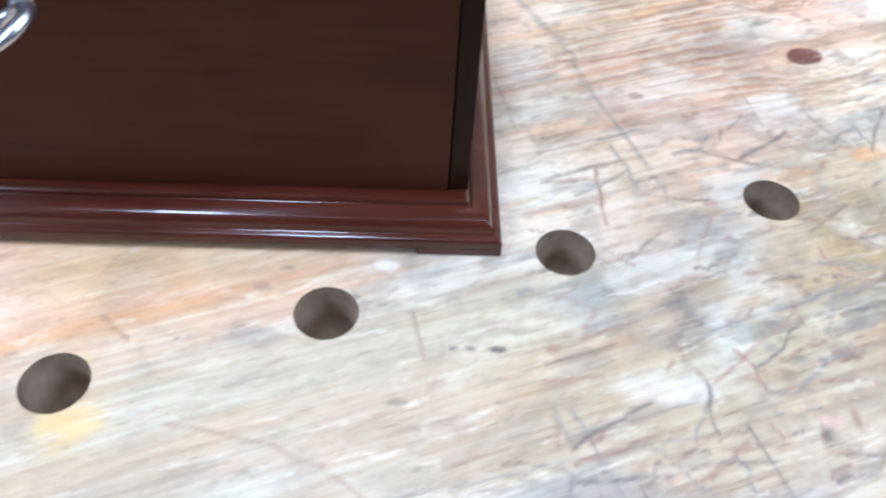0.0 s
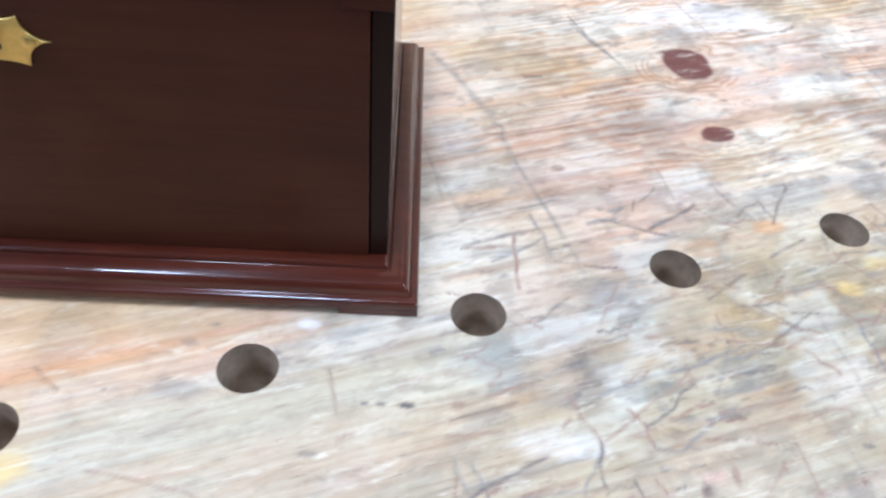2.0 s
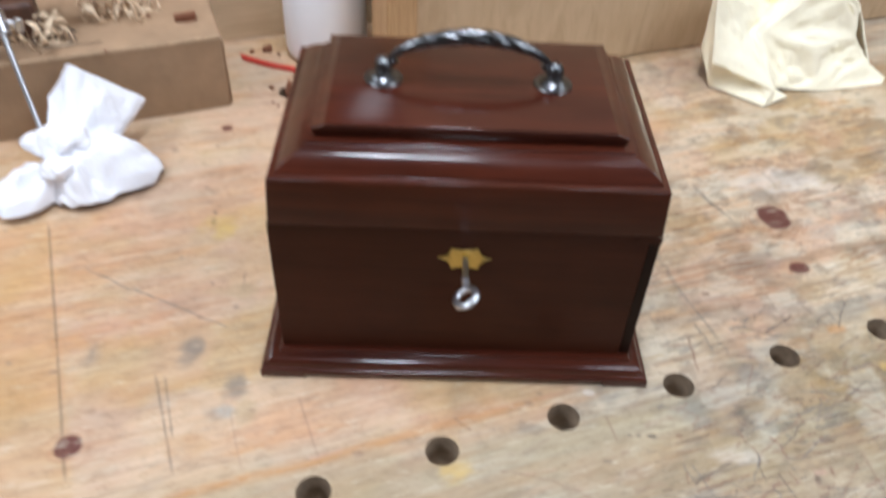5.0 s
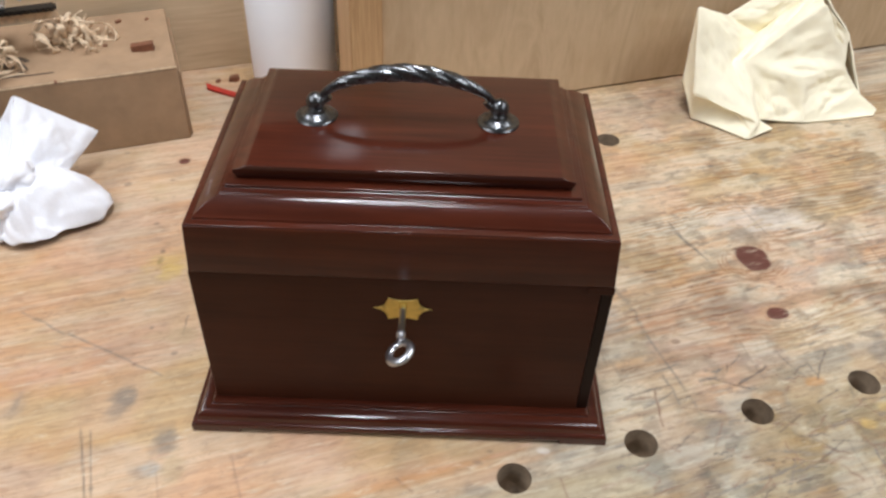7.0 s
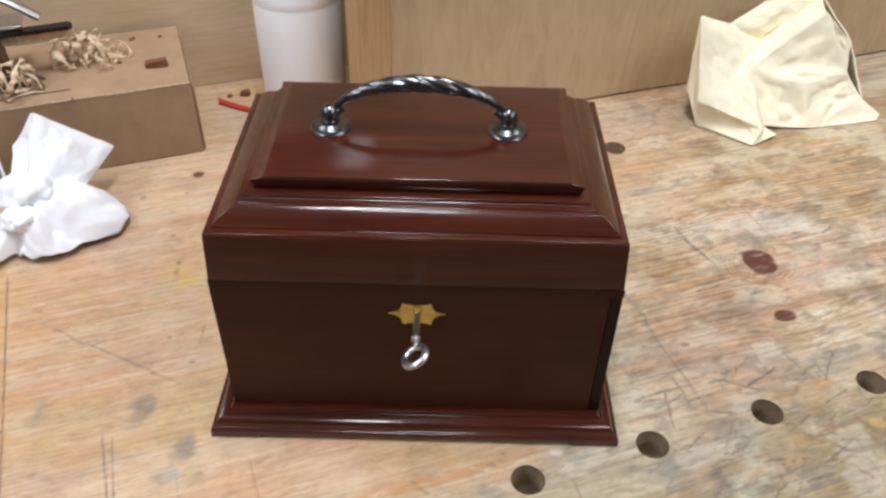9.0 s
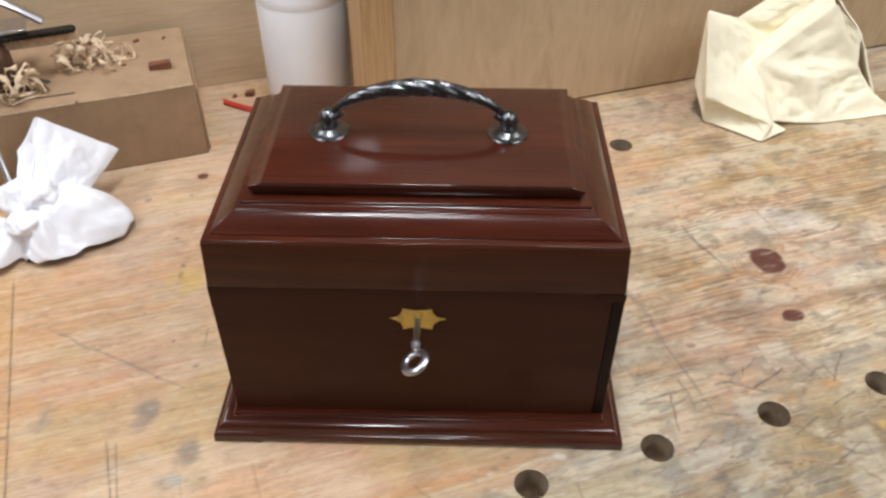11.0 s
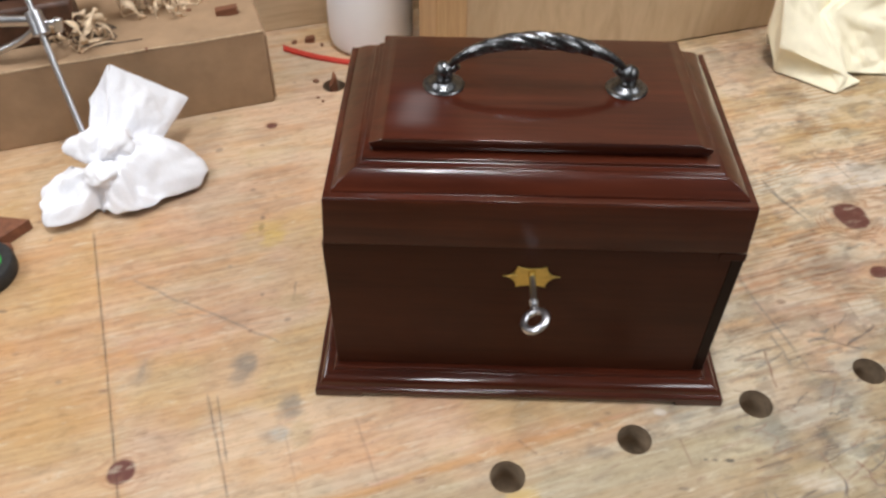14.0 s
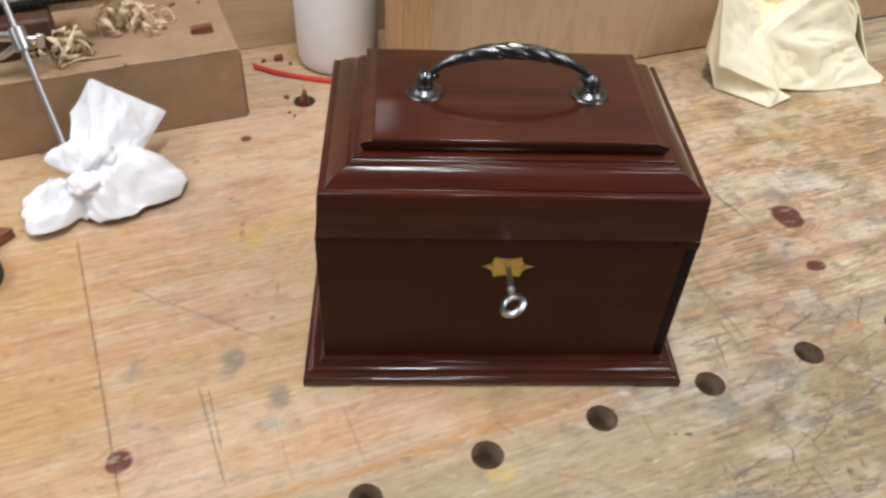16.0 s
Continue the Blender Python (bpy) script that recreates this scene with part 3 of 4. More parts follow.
for u, v, i, j in patches:
    edge = [(i - HALF + k, j - HALF) for k in range(2 * HALF)] + [(i + HALF, j - HALF + k) for k in range(2 * HALF)] \
        + [(i + HALF - k, j + HALF) for k in range(2 * HALF)] + [(i - HALF, j + HALF - k) for k in range(2 * HALF)]
    previous, n = [index[a, b] for a, b in edge], len(edge)
    chamfer = [(0.75, 0, 0), (0.5, 0, 0), (0.28, 0, 0), (0.12, 0, 0), (0.03, 0, 0), (0.0, 0.0003, 0)] + [(0.0, 0.0012, 1), (0.0, 0.008, 1), (0.0, 0.016, 1), (0.0, 0.026, 1), (-0.8, 0.034, 1)]
    for w, depth, is_wall in chamfer:
        ringv = []
        for a, b in edge:
            du, dv = us[a] - u, vs[b] - v
            r = math.hypot(du, dv)
            rr = HOLE_R + w * (r - HOLE_R) if w >= 0 else HOLE_R * (1 + w)
            if depth and not is_wall:
                rr -= 0.0002
            ringv.append(base + len(new_verts))
            uu, vv = u + du / r * rr, v + dv / r * rr
            new_verts.append((uu, vv, -depth))
            new_src.append(index[int(np.argmin(abs(us - uu))), int(np.argmin(abs(vs - vv)))])
        for k in range(n):
            (wall_quads if is_wall else new_quads).append((previous[k], previous[(k + 1) % n], ringv[(k + 1) % n], ringv[k]))
        previous = ringv
    wall_quads.append(None)
    centre = base + len(new_verts)
    new_verts.append((u, v, -0.036))
    new_src.append(index[i, j])
    wall_quads[-1:] = [(previous[k], previous[(k + 1) % n], centre, centre) for k in range(n)]
src = np.array(new_src)
verts = np.concatenate([verts, np.array(new_verts)])
ring_flat, amount_flat, tone_flat = (np.concatenate([a, a[src]]) for a in (ring_flat, amount_flat, tone_flat))
top_faces = [tuple(q) for q in quads.tolist()] + new_quads
wall_faces = [q if q[2] != q[3] else q[:3] for q in wall_quads]

m, nt, bsdf = material("worn_pine_bench")
tone_n = add(nt, "ShaderNodeAttribute", p_attribute_name="tone").outputs["Color"]
ring_n = add(nt, "ShaderNodeAttribute", p_attribute_name="ring").outputs["Fac"]
amount_n = add(nt, "ShaderNodeAttribute", p_attribute_name="amount").outputs["Fac"]
fibre = tex(nt, coords(nt, (14, 420, 60)), 1.0, 5, 0.62)
speck = tex(nt, coords(nt, (180, 520, 60)), 1.0, 4, 0.65)
jitter = add(nt, "ShaderNodeMath", p_operation="MULTIPLY_ADD", i0=fibre, i1=1.1, i2=ring_n)
frac = add(nt, "ShaderNodeMath", p_operation="FRACT", i0=jitter.outputs[0])
late = ramp(nt, frac.outputs[0], (0.0, (0, 0, 0)), (0.35, (0.05, 0.05, 0.05)), (0.75, (1, 1, 1)), (0.9, (0.8, 0.8, 0.8)), (1.0, (0, 0, 0)))
fac = add(nt, "ShaderNodeMath", p_operation="MULTIPLY", i0=late, i1=amount_n)
fac2 = add(nt, "ShaderNodeMath", p_operation="MULTIPLY", i0=fac.outputs[0], i1=0.62)
col = mixed(nt, "MULTIPLY", fac2.outputs[0], tone_n, (0.62, 0.38, 0.22))
col = mixed(nt, "MULTIPLY", 0.72, col, ramp(nt, fibre, (0.28, (0.74, 0.68, 0.62)), (0.62, (1, 1, 1))))
col = mixed(nt, "MULTIPLY", 0.5, col, ramp(nt, speck, (0.26, (0.5, 0.46, 0.44)), (0.42, (1, 1, 1))))
grime = tex(nt, coords(nt, (75, 150, 60)), 1.0, 7, 0.68, 0.6)
col = mixed(nt, "MULTIPLY", 0.55, col, ramp(nt, grime, (0.30, (0.60, 0.57, 0.52)), (0.44, (0.90, 0.88, 0.84)), (0.52, (1, 1, 1))))
scuff = tex(nt, coords(nt, (45, 210, 60), (0, 0, 9)), 1.0, 7, 0.7, 0.4)
col = mixed(nt, "MIX", ramp(nt, scuff, (0.56, (0, 0, 0)), (0.74, (0.7, 0.7, 0.7))), col, (0.66, 0.57, 0.42))
pores = tex(nt, coords(nt, (55, 1100, 60)), 1.0, 3, 0.6)
col = mixed(nt, "MULTIPLY", 0.8, col, ramp(nt, pores, (0.28, (0.45, 0.38, 0.32)), (0.36, (1, 1, 1))))
nt.links.new(col, bsdf.inputs["Base Color"])
bsdf.inputs["Roughness"].default_value = 0.52
relief = add(nt, "ShaderNodeMath", p_operation="ADD", i0=fac.outputs[0], i1=fibre)
bumped(nt, bsdf, relief.outputs[0], 0.35, 0.0005)
BENCH_WOOD = m
# hole walls coloured darker than the top, to deepen the shade inside
HOLE_WOOD = plain("hole_wood_shaded", (0.36, 0.27, 0.18), 0.85, 0, 120, 0.35, 0.2, 0.0005)

bench = thing("workbench", BENCH, "worn pale pine workbench with dog holes, knots, stains and scored lines", "workbench")
me = bpy.data.meshes.new("top")
me.from_pydata(verts.tolist(), [], top_faces + wall_faces)
me.materials.append(BENCH_WOOD)
me.materials.append(HOLE_WOOD)
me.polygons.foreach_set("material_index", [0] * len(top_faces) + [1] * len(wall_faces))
me.polygons.foreach_set("use_smooth", [True] * len(me.polygons))
me.attributes.new("ring", "FLOAT", "POINT").data.foreach_set("value", ring_flat.astype(np.float32))
me.attributes.new("amount", "FLOAT", "POINT").data.foreach_set("value", amount_flat.astype(np.float32))
me.attributes.new("tone", "FLOAT_COLOR", "POINT").data.foreach_set("color", np.concatenate([tone_flat.clip(0, 1), np.ones((len(tone_flat), 1))], 1).astype(np.float32).ravel())
me.set_sharp_from_angle(angle=radians(50))
top = new("top", me)
top.parent = bench
BENCH_EDGE = board("pine_bench_edge", (0.5, 0.36, 0.22), (0.36, 0.25, 0.15), (6, 120, 120), 0.7)
part("front_rail", box(-1, 1, V0 - 0.004, V0 + 0.02, -0.09, -0.0006), BENCH_EDGE, bench, "grubby square front edge", bevel=0.0015)
part("under_boards", box(-1, 1, V0 + 0.021, 0.55, -0.09, -0.045), BENCH_EDGE, bench)
for u in (-0.85, 0.77):
    for v in (-0.13, 0.43):
        part("leg", box(u, u + 0.08, v, v + 0.08, FLOOR, -0.091), BENCH_EDGE, bench)

# ---------------------------------------------------------------- boards behind the bench
solid("wall_back_board", box(-0.7, 0.12, 0.458, 0.476, 0.0, 0.42), WALL_BOARD, BENCH, "pale wooden back board standing on the bench", "back board", bevel=0.001, kind="structure")
cabinet = thing("plywood_panel", bench_pose(0, 0), "upright plywood panel with a pine edge post", "panel")
part("sheet", box(0.079, 1.0, 0.326, 0.342, 0.0016, 0.95), PLY, cabinet, "honey-coloured plywood sheet with wavy grain", bevel=0.0008)
part("post", box(0.052, 0.0788, 0.322, 0.372, 0.0, 0.95), POST, cabinet, "straight-grained pine post", bevel=0.0012)

# ---------------------------------------------------------------- tea caddy
BX, BY1 = 0.1175, 0.159
caddy = thing("tea_caddy", Matrix(), "polished dark mahogany tea caddy with moulded lid and base", "tea caddy")
foot_profile = [(0.0004, 0.0), (0.0, 0.0004), (0.0, 0.0030)]
for x0, x1 in ((-BX, -BX + 0.027), (BX - 0.0265, BX)):
    for y0, y1 in ((0, 0.02), (BY1 - 0.02, BY1)):
        part("foot", moulding(foot_profile, x0, x1, y0, y1), MAHOGANY, caddy)
base_profile = [(0.0, 0.0030), (0.0, 0.0056), (0.0003, 0.0062), (0.0010, 0.0066), (0.0024, 0.0069), (0.0027, 0.0074), (0.0030, 0.0088), (0.0036, 0.0099)] \
    + [(0.0050, 0.0110), (0.0066, 0.0117), (0.0084, 0.0121), (0.0096, 0.0122), (0.0098, 0.0118), (0.0104, 0.0118), (0.0105, 0.0132), (0.0112, 0.0139), (0.0122, 0.0140), (0.0136, 0.0136), (0.0160, 0.0136)]
part("base_moulding", moulding(base_profile, -BX, BX, 0, BY1), MAHOGANY, caddy, "red-brown moulded plinth", bevel=0.0002)
Z0, Z1 = 0.0137, 0.1105
FX0, FX1, FY, FB = -0.1052, 0.1066, 0.0150, 0.1460
part("front_panel", box(FX0, FX1 - 0.0064, FY, FY + 0.008, Z0, Z1), MAHOGANY_FRONT, caddy, "front board, its brown darkened for shade below the lid", bevel=0.0003)
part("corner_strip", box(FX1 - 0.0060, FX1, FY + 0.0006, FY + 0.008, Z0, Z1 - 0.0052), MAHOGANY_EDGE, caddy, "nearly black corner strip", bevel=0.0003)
part("corner_block", box(FX1 - 0.0135, FX1, FY - 0.0008, FY - 0.0001, Z1 - 0.0050, Z1), MAHOGANY_FRONT, caddy, bevel=0.0003)
part("side_panel", box(FX0, FX0 + 0.008, FY + 0.0083, FB, Z0, Z1), MAHOGANY_SIDE, caddy)
part("side_panel", box(FX1 - 0.008, FX1, FY + 0.0083, FB, Z0, Z1), MAHOGANY_SIDE, caddy)
part("back_panel", box(FX0 + 0.0085, FX1 - 0.0085, FB - 0.008, FB, Z0, Z1), MAHOGANY_SIDE, caddy)
LX0, LX1, LY0, LY1 = -0.1020, 0.1036, 0.0128, 0.1470
LZ0, LZ1, BACK = 0.1111, 0.1415, 0.78
lid = part("lid", moulding([(-0.0024, LZ0, 0.0012), (-0.0022, LZ0 + 0.001, 0.0008), (0.0, LZ1, 0.0)], LX0, LX1, LY0, LY1), MAHOGANY_RAIL, caddy, "lid frame with plain red-brown front rail, brightened for the light it catches", bevel=0.0005)


def ovolo(d0, d1, f0, f1, z0, z1, steep=43, flat=17, n=16):
    """A rounded run whose slope eases from steep to flat, from the outer to the inner edge."""
    run, rise = [0.0], [0.0]
    for i in range(n):
        a = radians(steep + (flat - steep) * (i + 0.5) / n)
        run.append(run[-1] + math.cos(a)), rise.append(rise[-1] + math.sin(a))
    return [(d0 + (d1 - d0) * u / run[-1], z0 + (z1 - z0) * w / rise[-1], f0 + (f1 - f0) * u / run[-1]) for u, w in zip(run, rise)][1:]


lid_profile = [(0.0003, 0.1416, 0.0002), (0.0004, 0.1424, 0.0003), (0.0008, 0.1426, 0.0008), (0.0032, 0.1427, 0.0038), (0.0036, 0.1424, 0.0042), (0.0040, 0.1436, 0.0044)] \
    + ovolo(0.0040, 0.0160, 0.0046, 0.0132, 0.1436, 0.1513) \
    + [(0.0163, 0.1520, 0.0134), (0.0170, 0.1522, 0.0142), (0.0180, 0.1522, 0.0160), (0.0184, 0.1526, 0.0166), (0.0181, 0.1534, 0.0164), (0.0184, 0.1541, 0.0168), (0.0196, 0.1545, 0.0190), (0.0220, 0.1546, 0.0238)]
part("lid_moulding", moulding(lid_profile, LX0, LX1, LY0, LY1, 1, BACK), MAHOGANY, lid, "glossy rounded lid moulding", bevel=0.0002)
panel_profile = [(0.0230, 0.1547, 0.0220), (0.0226, 0.1562, 0.0214), (0.0222, 0.1574, 0.0208), (0.0219, 0.1584, 0.0204), (0.0217, 0.1598, 0.0202), (0.0219, 0.1604, 0.0201),
                 (0.0236, 0.1608, 0.0200), (0.0254, 0.1613, 0.0200), (0.0272, 0.1621, 0.0200), (0.0284, 0.1628, 0.0202), (0.0292, 0.1630, 0.0208)]
part("lid_panel", moulding(panel_profile, LX0, LX1, LY0, LY1, 1, BACK), MAHOGANY, lid, "raised flat top panel", bevel=0.0002)
PZ = 0.1629

# handle
HX, HY = 0.0463, 0.0785
arch = [math.pi * i / 180 for i in range(181)]
handle = part("handle", tube([((HX - 0.002) * -math.cos(a), HY, PZ + 0.0092 + 0.0172 * math.sin(a) ** 1.3) for a in arch],
                             lambda s: 0.0015 + 0.0027 * math.sin(math.pi * s) ** 1.8, 40,
                             shape=lambda a, s: 1 + 0.24 * math.sin(math.pi * s) ** 3 * (abs(math.sin(2.5 * a + 2 * math.pi * 5.5 * s)) - 0.6)),
              PEWTER, caddy, "twisted antiqued-silver bail handle", smooth=60)
for s in (-1, 1):
    part("rosette", lathe([(0, 0), (0.0104, 0), (0.0107, 0.0006), (0.0101, 0.0013), (0.0080, 0.0012), (0.0070, 0.0018), (0.0058, 0.0030), (0.0048, 0.0034), (0.0040, 0.0034), (0, 0.0037)],
                          m=pose(s * HX, HY, PZ)), PEWTER, handle, "round stepped backplate", smooth=45)
    part("knob", lathe([(0, 0.0030), (0.0046, 0.0030), (0.0047, 0.0046), (0.0042, 0.0052)] + [(0.0049 * math.sin(radians(a)), 0.0086 - 0.0049 * math.cos(radians(a))) for a in range(54, 181, 13)],
                       m=pose(s * HX, HY, PZ)), PEWTER, handle, smooth=45)
    part("eye", tube([(s * (HX - 0.0015), HY, PZ + 0.0090), (s * (HX - 0.0050), HY, PZ + 0.0098), (s * (HX - 0.0072), HY, PZ + 0.0120)], 0.0020, 12), PEWTER, handle, smooth=50)

# escutcheon: a six-cusped brass plate
EX, EZ, EY = 0.0012, 0.0905, 0.0150
cusps = [(-0.0150, 0.0), (-0.0076, 0.0072), (0.0076, 0.0072), (0.0150, 0.0), (0.0076, -0.0078), (-0.0076, -0.0078)]
outline = []
for k, (x, z) in enumerate(cusps):
    nx, nz = cusps[(k + 1) % 6]
    for i in range(8):
        t = i / 8
        sag = 0.0030 * 4 * t * (1 - t) * (0.45 if k in (1, 4) else 0.75)
        mx, mz = x + (nx - x) * t, z + (nz - z) * t
        l = math.hypot(nx - x, nz - z)
        px, pz = -(nz - z) / l, (nx - x) / l
        sgn = -1 if (px * mx + pz * mz) > 0 else 1
        outline.append((mx + px * sag * sgn, mz + pz * sag * sgn))
bm = bmesh.new()
front = [bm.verts.new((EX + x, EY - 0.0009, EZ + z)) for x, z in outline]
back = [bm.verts.new((EX + x, EY, EZ + z)) for x, z in outline]
bm.faces.new(front), bm.faces.new(back[::-1])
for i in range(len(front)):
    j = (i + 1) % len(front)
    bm.faces.new((front[i], back[i], back[j], front[j]))
plate = part("escutcheon", bm, BRASS, caddy, "star-cusped brass keyhole plate", smooth=30, bevel=0.0002)
for s in (-1, 1):
    at = pose(EX + s * 0.0088, EY - 0.0009, EZ - 0.0002, 90)
    part("screw", lathe([(0, 0.0001), (0.0019, 0.0001), (0.0018, 0.0005), (0.0009, 0.0008), (0, 0.0009)], 20, m=at), BRASS, plate, smooth=40)
part("keyhole", lathe([(0, 0.0), (0.0012, 0.0), (0.0012, 0.0002), (0, 0.0002)], 20, m=pose(EX + 0.0002, EY - 0.0009, EZ - 0.002, 90)), SLOT, plate)

# key
KZ = 0.0925
key = thing("key", pose(EX + 0.0002, EY - 0.001, KZ, 3), "small bright steel key standing in the caddy lock", "key")
turned = pose(0, 0, 0, 90)
part("shank", lathe([(0, -0.001), (0.0016, -0.001), (0.0017, 0.0004), (0.0017, 0.0170), (0.0019, 0.0173)], 24, m=turned), STEEL, key, smooth=40)
part("tip", lathe([(0, -0.0002), (0.0020, -0.0002), (0.0021, 0.0008), (0.0018, 0.0024), (0, 0.0024)], 24, m=turned), BRASS, key, "brass collar", smooth=40)
part("collar", lathe([(0.0015, 0.0168), (0.0023, 0.0172), (0.0023, 0.0182), (0.0017, 0.0186), (0.0022, 0.0193), (0.0021, 0.0200), (0.0015, 0.0205), (0.0019, 0.0216), (0.0014, 0.0240)], 24, m=turned), STEEL, key, smooth=40)
roll = pose(0, 0, 0, 0, -30, 0)
ringpts = [roll @ Vector((0.0060 * math.sin(a), -0.0295 + 0.0056 * math.cos(a), 0)) for a in [2 * math.pi * i / 40 for i in range(41)]]
part("bow", tube(ringpts, 0.0017, 12, shape=lambda a, s: 1 + 0.25 * math.cos(2 * a)), STEEL, key, "oval ring bow", smooth=60)

# ---------------------------------------------------------------- cloths


def sheet(bm, corners, nu, nv, bulge, folds, seed):
    """A wrinkled bilinear patch between four corners."""
    a, b, c, d = [Vector(p) for p in corners]
    n = (b - a).cross(d - a).normalized()
    grid = []
    for i in range(nu + 1):
        row = []
        for j in range(nv + 1):
            s, t = i / nu, j / nv
            p = (a * (1 - s) + b * s) * (1 - t) + (d * (1 - s) + c * s) * t
            w = 4 * s * (1 - s) * 4 * t * (1 - t)
            q = Vector((s * 3.0 + seed, t * 3.0, seed * 0.7))
            p += n * (bulge * w + folds * (noise.noise(q) + 0.8 * (0.35 - 1.6 * abs(noise.noise(q * 1.7 + Vector((4, 2, 0))))) + 0.15 * (0.3 - abs(noise.noise(q * 3.3)))) * min(1.0, 2.2 * w))
            row.append(bm.verts.new((p.x, p.y, max(p.z, 0.0006))))
        grid.append(row)
    for i in range(nu):
        for j in range(nv):
            bm.faces.new((grid[i][j], grid[i + 1][j], grid[i + 1][j + 1], grid[i][j + 1]))


def cloth(name, bm, mat, label, category, thick=0.0012, soften=0, wrinkle=0.0):
    bmesh.ops.remove_doubles(bm, verts=bm.verts, dist=0.0001)
    for _ in range(soften):
        bmesh.ops.smooth_vert(bm, verts=bm.verts, factor=0.5, use_axis_x=True, use_axis_y=True, use_axis_z=True)
    bm.normal_update()
    for v in bm.verts:
        v.co += v.normal * wrinkle * (noise.noise(v.co * 70) + 0.6 * noise.noise(v.co * 160 + Vector((3, 1, 2))))
        v.co.z = max(v.co.z, thick / 2)
    ob = solid(name, bm, mat, Matrix(), label, category, smooth=75)
    mod = ob.modifiers.new("thickness", "SOLIDIFY")
    mod.thickness, mod.offset = thick, 0.0
    return ob


# white rag: a bunched knot, two spread lobes, one corner standing up
KNOT = Vector((-0.289, 0.176, 0.036))
RIM = [(-0.244, 0.219), (-0.226, 0.200), (-0.227, 0.180), (-0.249, 0.163), (-0.280, 0.145), (-0.2945, 0.154), (-0.299, 0.140), (-0.322, 0.127),
       (-0.328, 0.139), (-0.341, 0.168), (-0.334, 0.182), (-0.322, 0.193), (-0.303, 0.200), (-0.266, 0.224)]
angles = [math.atan2(y - KNOT.y, x - KNOT.x) for x, y in RIM]
order = sorted(range(len(RIM)), key=lambda i: angles[i])
sa = np.array([angles[i] for i in order])
sr = np.array([math.hypot(RIM[i][0] - KNOT.x, RIM[i][1] - KNOT.y) for i in order])
sa, sr = np.concatenate([sa - 2 * math.pi, sa, sa + 2 * math.pi]), np.tile(sr, 3)
bm = bmesh.new()
RINGS, SPOKES = 40, 220
rows = []
for k in range(1, RINGS + 1):
    s = k / RINGS
    row = []
    for i in range(SPOKES):
        a = -math.pi + 2 * math.pi * i / SPOKES
        r = float(np.interp(a, sa, sr)) * (1 + 0.05 * noise.noise(Vector((math.cos(a) * 5, math.sin(a) * 5, 3))))
        puff = 0.034 * (1 - s ** 3.4) * (0.75 + 0.25 * math.cos(a - 0.1))
        fold = 0.0125 * (s * (1 - s) * 4) ** 0.7 * (noise.noise(Vector((math.cos(a) * 1.6, math.sin(a) * 1.6, 0.9 * s))) + 0.35 * noise.noise(Vector((math.cos(a) * 3.4, math.sin(a) * 3.4, s * 3))))
        ridge = 0.016 * (s * (1 - s) * 4) ** 0.5 * (0.30 - 1.5 * abs(noise.noise(Vector((math.cos(a + 0.8 * s) * 1.5 + 7, math.sin(a + 0.8 * s) * 1.5, 1.6 * s))))) + 0.006 * s * (0.3 - abs(noise.noise(Vector((math.cos(a - s) * 3 + 3, math.sin(a - s) * 3, 4.0 * s)))))
        small = 0.0022 * noise.noise(Vector((r * s * math.cos(a) * 160, r * s * math.sin(a) * 160, 1)))
        z = max(0.0008 + 0.002 * (1 - s), puff + 0.6 * fold + ridge + small + 0.004 * math.exp(-((1 - s) / 0.12) ** 2))
        row.append(bm.verts.new((KNOT.x + math.cos(a) * r * s, KNOT.y + math.sin(a) * r * s, z)))
    rows.append(row)
hub = bm.verts.new((KNOT.x, KNOT.y, 0.034))
for i in range(SPOKES):
    bm.faces.new((hub, rows[0][i], rows[0][(i + 1) % SPOKES]))
for a, b in zip(rows, rows[1:]):
    for i in range(SPOKES):
        bm.faces.new((a[i], b[i], b[(i + 1) % SPOKES], a[(i + 1) % SPOKES]))
PEAK, TIP = (-0.293, 0.231, 0.075), (-0.249, 0.253, 0.031)
sheet(bm, (PEAK, TIP, (-0.262, 0.212, 0.020), (-0.296, 0.190, 0.030)), 40, 40, -0.008, 0.0030, 2.3)
sheet(bm, (PEAK, (-0.293, 0.190, 0.034), (-0.312, 0.199, 0.026), (-0.311, 0.221, 0.050)), 24, 24, 0.007, 0.004, 5.1)
for cx, cy, cz, r in ((-0.301, 0.188, 0.032, 0.0150), (-0.288, 0.163, 0.026, 0.0105), (-0.284, 0.184, 0.036, 0.0120)):
    lump = bmesh.ops.create_icosphere(bm, subdivisions=5, radius=1.0)["verts"]
    for v in lump:
        q = v.co.copy()
        k = 1 + 0.55 * noise.noise(q * 1.1 + Vector((cx * 99, 0, 0))) + 0.30 * (0.3 - abs(noise.noise(Vector((q.x * 2.4, q.y * 1.1 + cx * 40, q.z * 2.0)))))
        v.co = Vector((cx, cy, cz)) + Vector((q.x * r * 1.1, q.y * r, q.z * r * 0.8)) * k
cloth("polishing_rag", bm, RAG, "crumpled white cotton rag bunched beside the cardboard box", "rag", 0.0012, 4, 0.0009)

